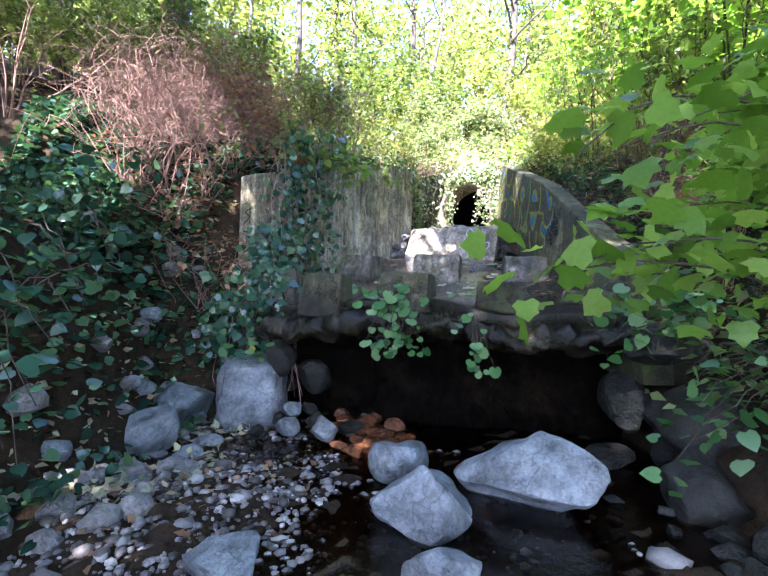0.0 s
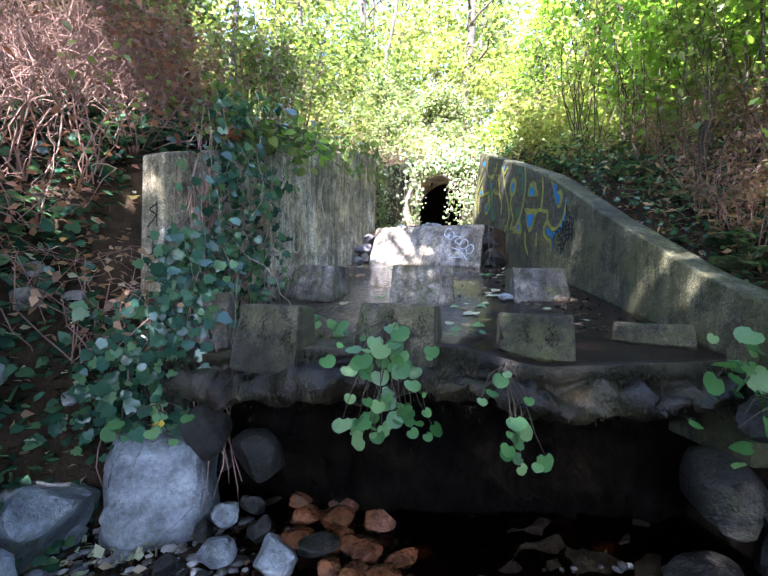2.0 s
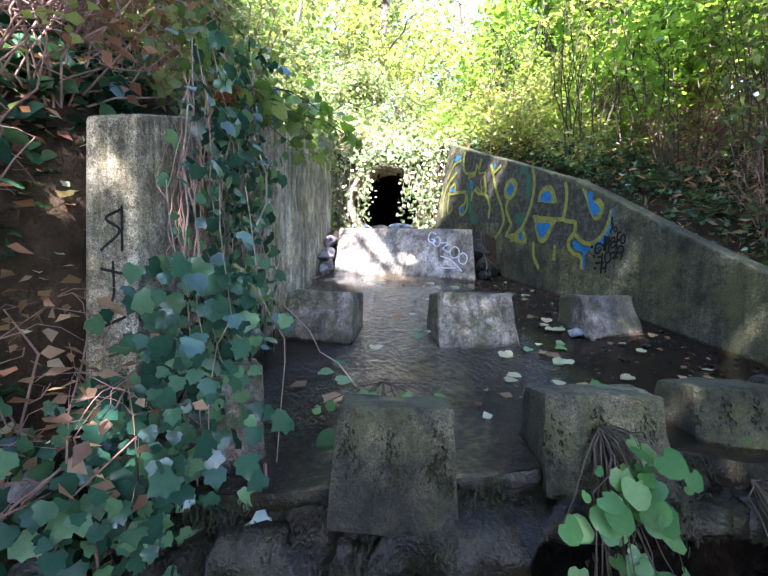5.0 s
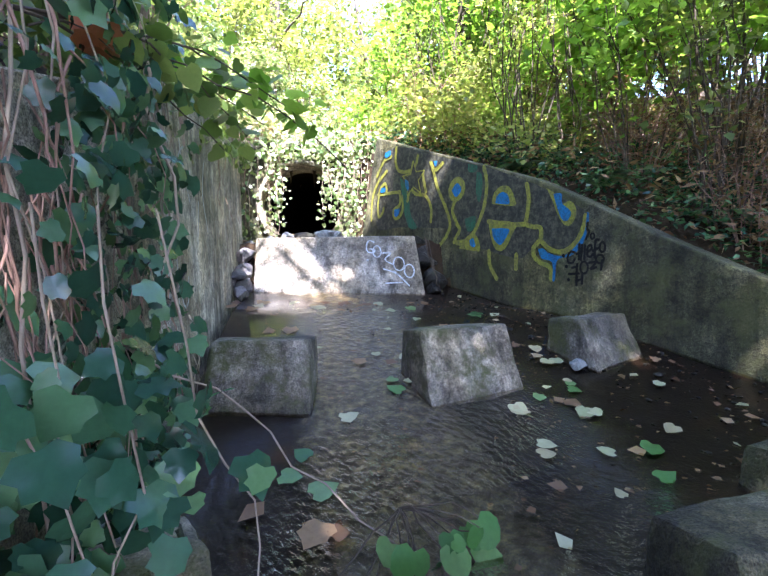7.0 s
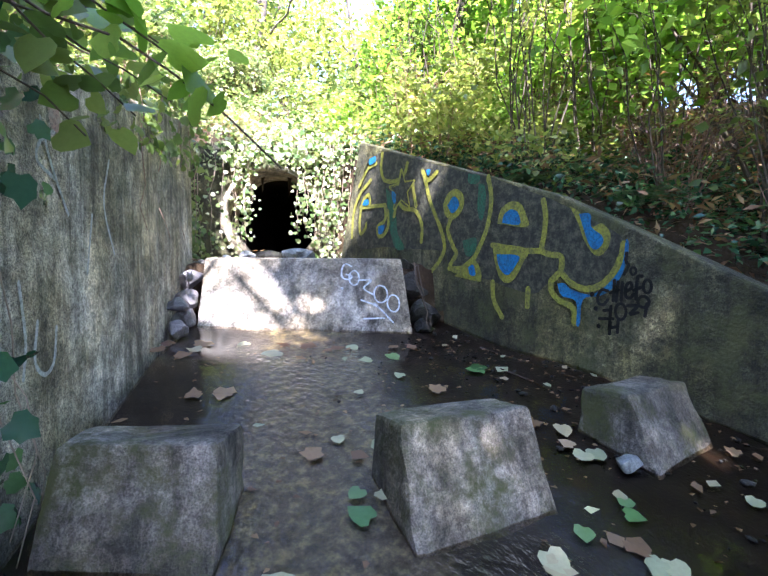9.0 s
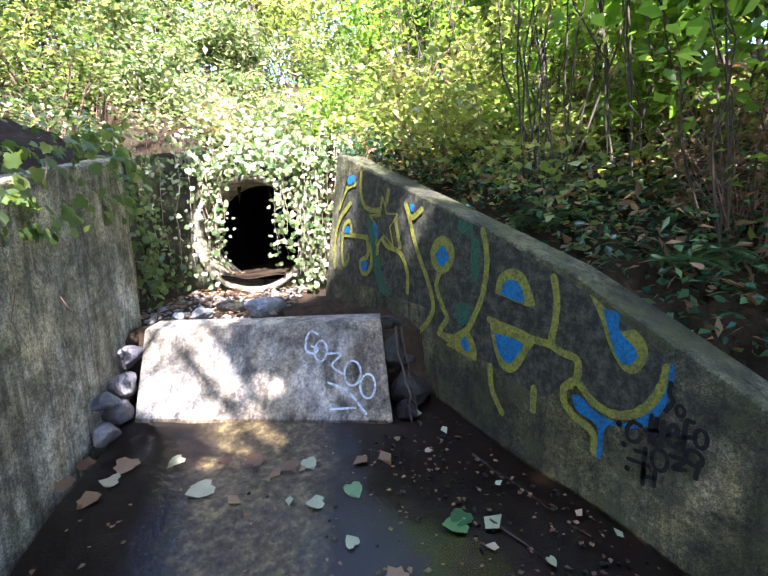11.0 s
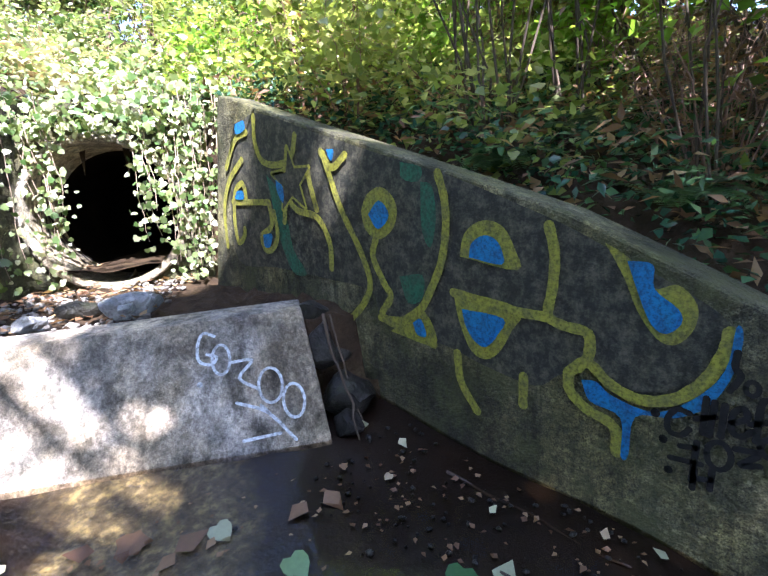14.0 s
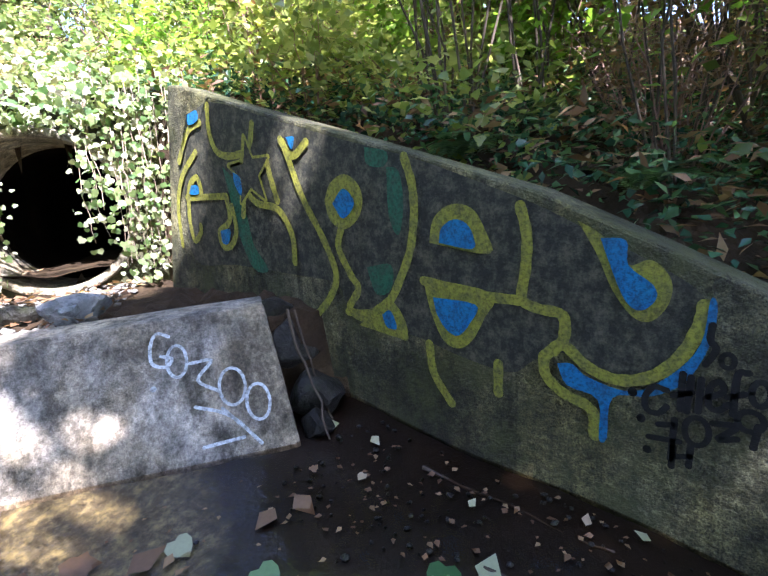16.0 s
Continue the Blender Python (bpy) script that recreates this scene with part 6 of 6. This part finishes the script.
FALL = ((1.59, 6.09, 0.12, 4), (0.655, 5.79, 0.12, 0), (0.33, 5.5, 0.11, 4), (1.47, 5.4, 0.10, 0), (1.35, 5.23, 0.10, 0), (1.42, 5.20, 0.10, 0), (0.05, 6.68, 0.09, 2), (0.74, 4.96, 0.10, 0), (1.05, 4.74, 0.10, 0),
        (0.61, 4.72, 0.09, 0), (2.0, 6.95, 0.10, 1), (2.06, 6.72, 0.07, 1), (1.63, 6.1, 0.12, 4), (1.46, 6.76, 0.12, 3), (1.60, 6.71, 0.13, 3), (0.34, 5.9, 0.10, 2), (1.75, 6.0, 0.13, 1), (1.30, 6.55, 0.11, 4),
        (1.10, 6.95, 0.14, 3), (0.95, 7.1, 0.12, 2), (0.80, 7.2, 0.11, 3), (0.55, 7.35, 0.10, 0), (0.30, 7.45, 0.13, 2), (0.22, 7.35, 0.10, 0), (0.12, 7.25, 0.11, 2), (1.20, 6.9, 0.10, 0), (0.62, 7.0, 0.14, 0))
for k, (x, y, s, j) in enumerate(FALL):
    mat, shape, label = KINDS[j]
    fallen(x, y, float(apron_z(x, y)) + 0.02, s, mat, shape, label, 700 + k, APN)
MORE = ((1.38, 5.33, 0.08, 0), (1.22, 4.98, 0.07, 4), (1.18, 4.93, 0.08, 4), (1.25, 5.02, 0.06, 0), (0.75, 4.98, 0.11, 0), (0.94, 4.99, 0.08, 4), (1.01, 4.92, 0.09, 3), (1.05, 4.86, 0.09, 2),
        (0.37, 5.59, 0.08, 4), (1.21, 6.04, 0.10, 2), (0.51, 5.78, 0.10, 3), (0.39, 6.05, 0.07, 3), (0.18, 6.60, 0.12, 2), (-0.30, 6.60, 0.08, 3), (1.65, 4.83, 0.08, 1), (1.57, 4.86, 0.07, 3), (1.01, 4.77, 0.11, 0),
        (0.10, 7.62, 0.10, 2), (0.01, 7.44, 0.10, 2), (0.75, 6.83, 0.09, 3), (1.09, 6.58, 0.09, 0), (1.00, 6.92, 0.09, 3), (1.24, 4.45, 0.09, 0), (0.78, 4.53, 0.08, 0), (0.56, 4.68, 0.09, 0), (0.40, 4.52, 0.08, 3),
        (0.97, 4.42, 0.11, 4), (0.90, 4.45, 0.09, 3), (0.77, 4.28, 0.09, 4), (0.13, 4.32, 0.08, 1), (1.71, 4.26, 0.08, 3), (1.81, 4.33, 0.08, 1), (1.56, 4.32, 0.07, 3), (1.24, 4.14, 0.10, 2), (1.70, 4.41, 0.06, 3),
        (0.45, 4.11, 0.10, 1), (-0.35, 5.28, 0.09, 4), (-0.45, 5.18, 0.10, 4), (-0.37, 5.04, 0.12, 4), (-0.64, 5.09, 0.13, 3), (-0.50, 4.87, 0.13, 2), (-0.42, 4.84, 0.12, 3), (-0.03, 5.41, 0.10, 0), (2.06, 4.78, 0.07, 3))
for k, (x, y, s, j) in enumerate(MORE):
    mat, shape, label = KINDS[j]
    fallen(x, y, float(apron_z(x, y)) + 0.02, s, mat, shape, label, 1700 + k, APN)
rg = np.random.default_rng(55)
for k in range(36):
    x, y = rg.uniform(0.1, 2.2), rg.uniform(4.1, 7.0)
    if x < 1.2 and rg.random() < 0.6 or y + 0.65 * x > 8.0:
        continue
    mat, shape, label = KINDS[rg.integers(0, 4)]
    fallen(x, y, float(apron_z(x, y)) + 0.02, rg.uniform(0.035, 0.075), mat, shape, label, 800 + k, APN)
tagged(fallen(-1.23, 4.05, 0.70, 0.11, YELLOW, OVAL, "yellow leaf on the boulder", 900, (0.2, -0.8, 0.6)), "bright yellow leaf beside the boulder", "leaf")


def stick(a, b, r, label, mat=STEM, group=""):
    rg = np.random.default_rng(int(abs(a[0] * 1000)))
    v, t = tubes([bow(a, b, 0.0, r, r * 0.6, 8, 0.012, rg)], 6)
    ob = tri_mesh("stick", v, t, mat, smooth=True)
    return tagged(ob, label, "stick", group)


def on_apron(x, y, up=0.02):
    return (x, y, float(apron_z(x, y)) + up)


stick(on_apron(2.05, 6.45), on_apron(2.08, 5.70), 0.008, "thin dark stick on the wet apron")
stick(on_apron(1.75, 6.02), on_apron(1.95, 5.30), 0.006, "thin dark stick on the wet apron")
stick((2.02, 7.18, 2.42), (1.90, 6.85, 1.86), 0.009, "dark root hanging at the slab's end", STEM)
stick((2.08, 7.20, 2.40), (2.02, 6.95, 1.90), 0.006, "dark root hanging at the slab's end", STEM)


def on_apron_grit(rg, n):
    x, y = 2.2 - np.abs(rg.normal(0, 0.55, n)), rg.uniform(4.0, 6.9, n)
    return np.stack([x, y, apron_z(x, y) + 0.012], -1)


pebbles("gravel", 420, on_apron_grit, 0.02, ROCK_DARK, "small stones and grit on the wet apron", 5)
rg = np.random.default_rng(66)
n = 520
x, y = np.where(rg.random(n) < 0.7, 2.2 - np.abs(rg.normal(0, 0.6, n)), rg.uniform(-0.2, 1.2, n)), rg.uniform(4.1, 7.2, n)
ok = (y + 0.65 * x < 8.0) & (x > -1.3 + 0.484 * (y - 4.63))
x, y = x[ok], y[ok]
tagged(leaves("leaf_scraps", np.stack([x, y, apron_z(x, y) + 0.02], -1), scatter_dirs(len(x), 0.0, rg) * np.array((1, 1, 0.15)), up_faces(len(x), 0.15, rg), rg.uniform(0.015, 0.04, len(x)), OVAL, DRY), "small brown leaf scraps on the wet apron", "leaves", kind="stuff")
for k in range(12):
    s, a = rg.uniform(-0.3, 0.3), rg.uniform(-0.9, 0.1)
    q_ = PC + SD * s + AX * a
    tagged(fallen(q_[0], q_[1], 2.62 if a > -0.1 else 2.47, 0.09, DRY if k % 2 else PALE, OVAL, "dry leaf before the culvert", 950 + k), "dry fallen leaf before the culvert mouth", "leaf", "leaves before the culvert")

# black marks sprayed on the end of the grey wall
END = np.array((-ld[1], ld[0]))
def on_end(a, b):
    q2 = LW_A + END * a - ld * 0.004
    return (q2[0], q2[1], b)
for pts in (((0.06, 2.20), (0.06, 2.02)), ((0.06, 2.19), (0.13, 2.15), (0.07, 2.10), (0.15, 2.02)), ((0.05, 1.92), (0.15, 1.94)), ((0.10, 1.97), (0.10, 1.82), (0.15, 1.80)), ((0.05, 1.74), (0.14, 1.70))):
    spray_line("tag_stroke", pts, 0.012, on_end, BLACK_PAINT, wall_left)


# wet moss hanging from the broken edge and on the fronts of the lower blocks
MOSS = leaf_material("wet_moss", (0.006, 0.008, 0.003), (0.015, 0.018, 0.006), (0.04, 0.038, 0.013), 0.3, 0.95)
rg = np.random.default_rng(123)
lip_x, lip_y = np.array([p[0] for p in lip]), np.array([p[1] for p in lip])
n = 9000
u = rg.uniform(0, 1, n)
u = u[(np.sin(u * 23.0) + np.sin(u * 51.0 + 1.0) + rg.normal(0, 0.5, n)) > 0.1]
fx, fy = np.interp(u, np.linspace(0, 1, len(lip_x)), lip_x), np.interp(u, np.linspace(0, 1, len(lip_y)), lip_y)
n = len(u)
down = np.abs(rg.normal(0, 0.13, n))
out_ = np.interp(down, (0.0, 0.08, 0.12, 0.16, 0.24, 0.34), (0.03, 0.03, 0.0, 0.15, 0.17, 0.02)) + rg.uniform(-0.01, 0.035, n)
at = np.stack([fx - 0.34 * out_, fy - 0.94 * out_, apron_z(fx, fy) - down], -1)
way = np.stack([rg.normal(0, 0.35, n), rg.normal(-0.25, 0.3, n), -np.abs(rg.normal(0.8, 0.3, n))], -1)
tagged(leaves("moss", at, way, np.tile((-0.3, -0.9, 0.3), (n, 1)) + rg.normal(0, 0.4, (n, 3)), rg.uniform(0.012, 0.032, n), LONG, MOSS), "dark wet moss bearding the broken concrete edge", "moss", kind="stuff")
for (ax, ay), (bx, by), top_z in (((-0.73, 4.03), (-0.34, 3.86), 1.44), ((0.03, 3.83), (0.47, 3.66), 1.47), ((0.95, 3.87), (1.38, 3.74), 1.41), ((0.44, 5.41), (1.00, 5.27), 1.62), ((1.54, 5.12), (2.03, 5.07), 1.60)):
    n = 1500
    f = rg.uniform(0, 1, n)
    low_z = float(apron_z((ax + bx) / 2, (ay + by) / 2))
    g = rg.power(1.6, n)
    keep_ = np.sin(f * 17 + ax * 9) + 2.2 * g + rg.normal(0, 0.4, n) > 1.2
    f, g = f[keep_], g[keep_]
    n = len(f)
    dx, dy = (bx - ax), (by - ay)
    ln = math.hypot(dx, dy)
    slope = (0.06 if ay < 4.5 else 0.165) * g * ((top_z - low_z) / (top_z - low_z + 0.1)) + 0.012
    at = np.stack([ax + dx * f + dy / ln * slope, ay + dy * f - dx / ln * slope, top_z + (low_z - top_z) * g], -1)
    way = np.stack([rg.normal(0, 0.4, n), rg.normal(-0.3, 0.25, n), -np.abs(rg.normal(0.8, 0.3, n))], -1)
    tagged(leaves("moss", at, way, np.tile((dy / ln, -dx / ln, 0.3), (n, 1)) + rg.normal(0, 0.4, (n, 3)), rg.uniform(0.012, 0.032, n), LONG, MOSS), "dark moss growing on a baffle block's front", "moss", kind="stuff")
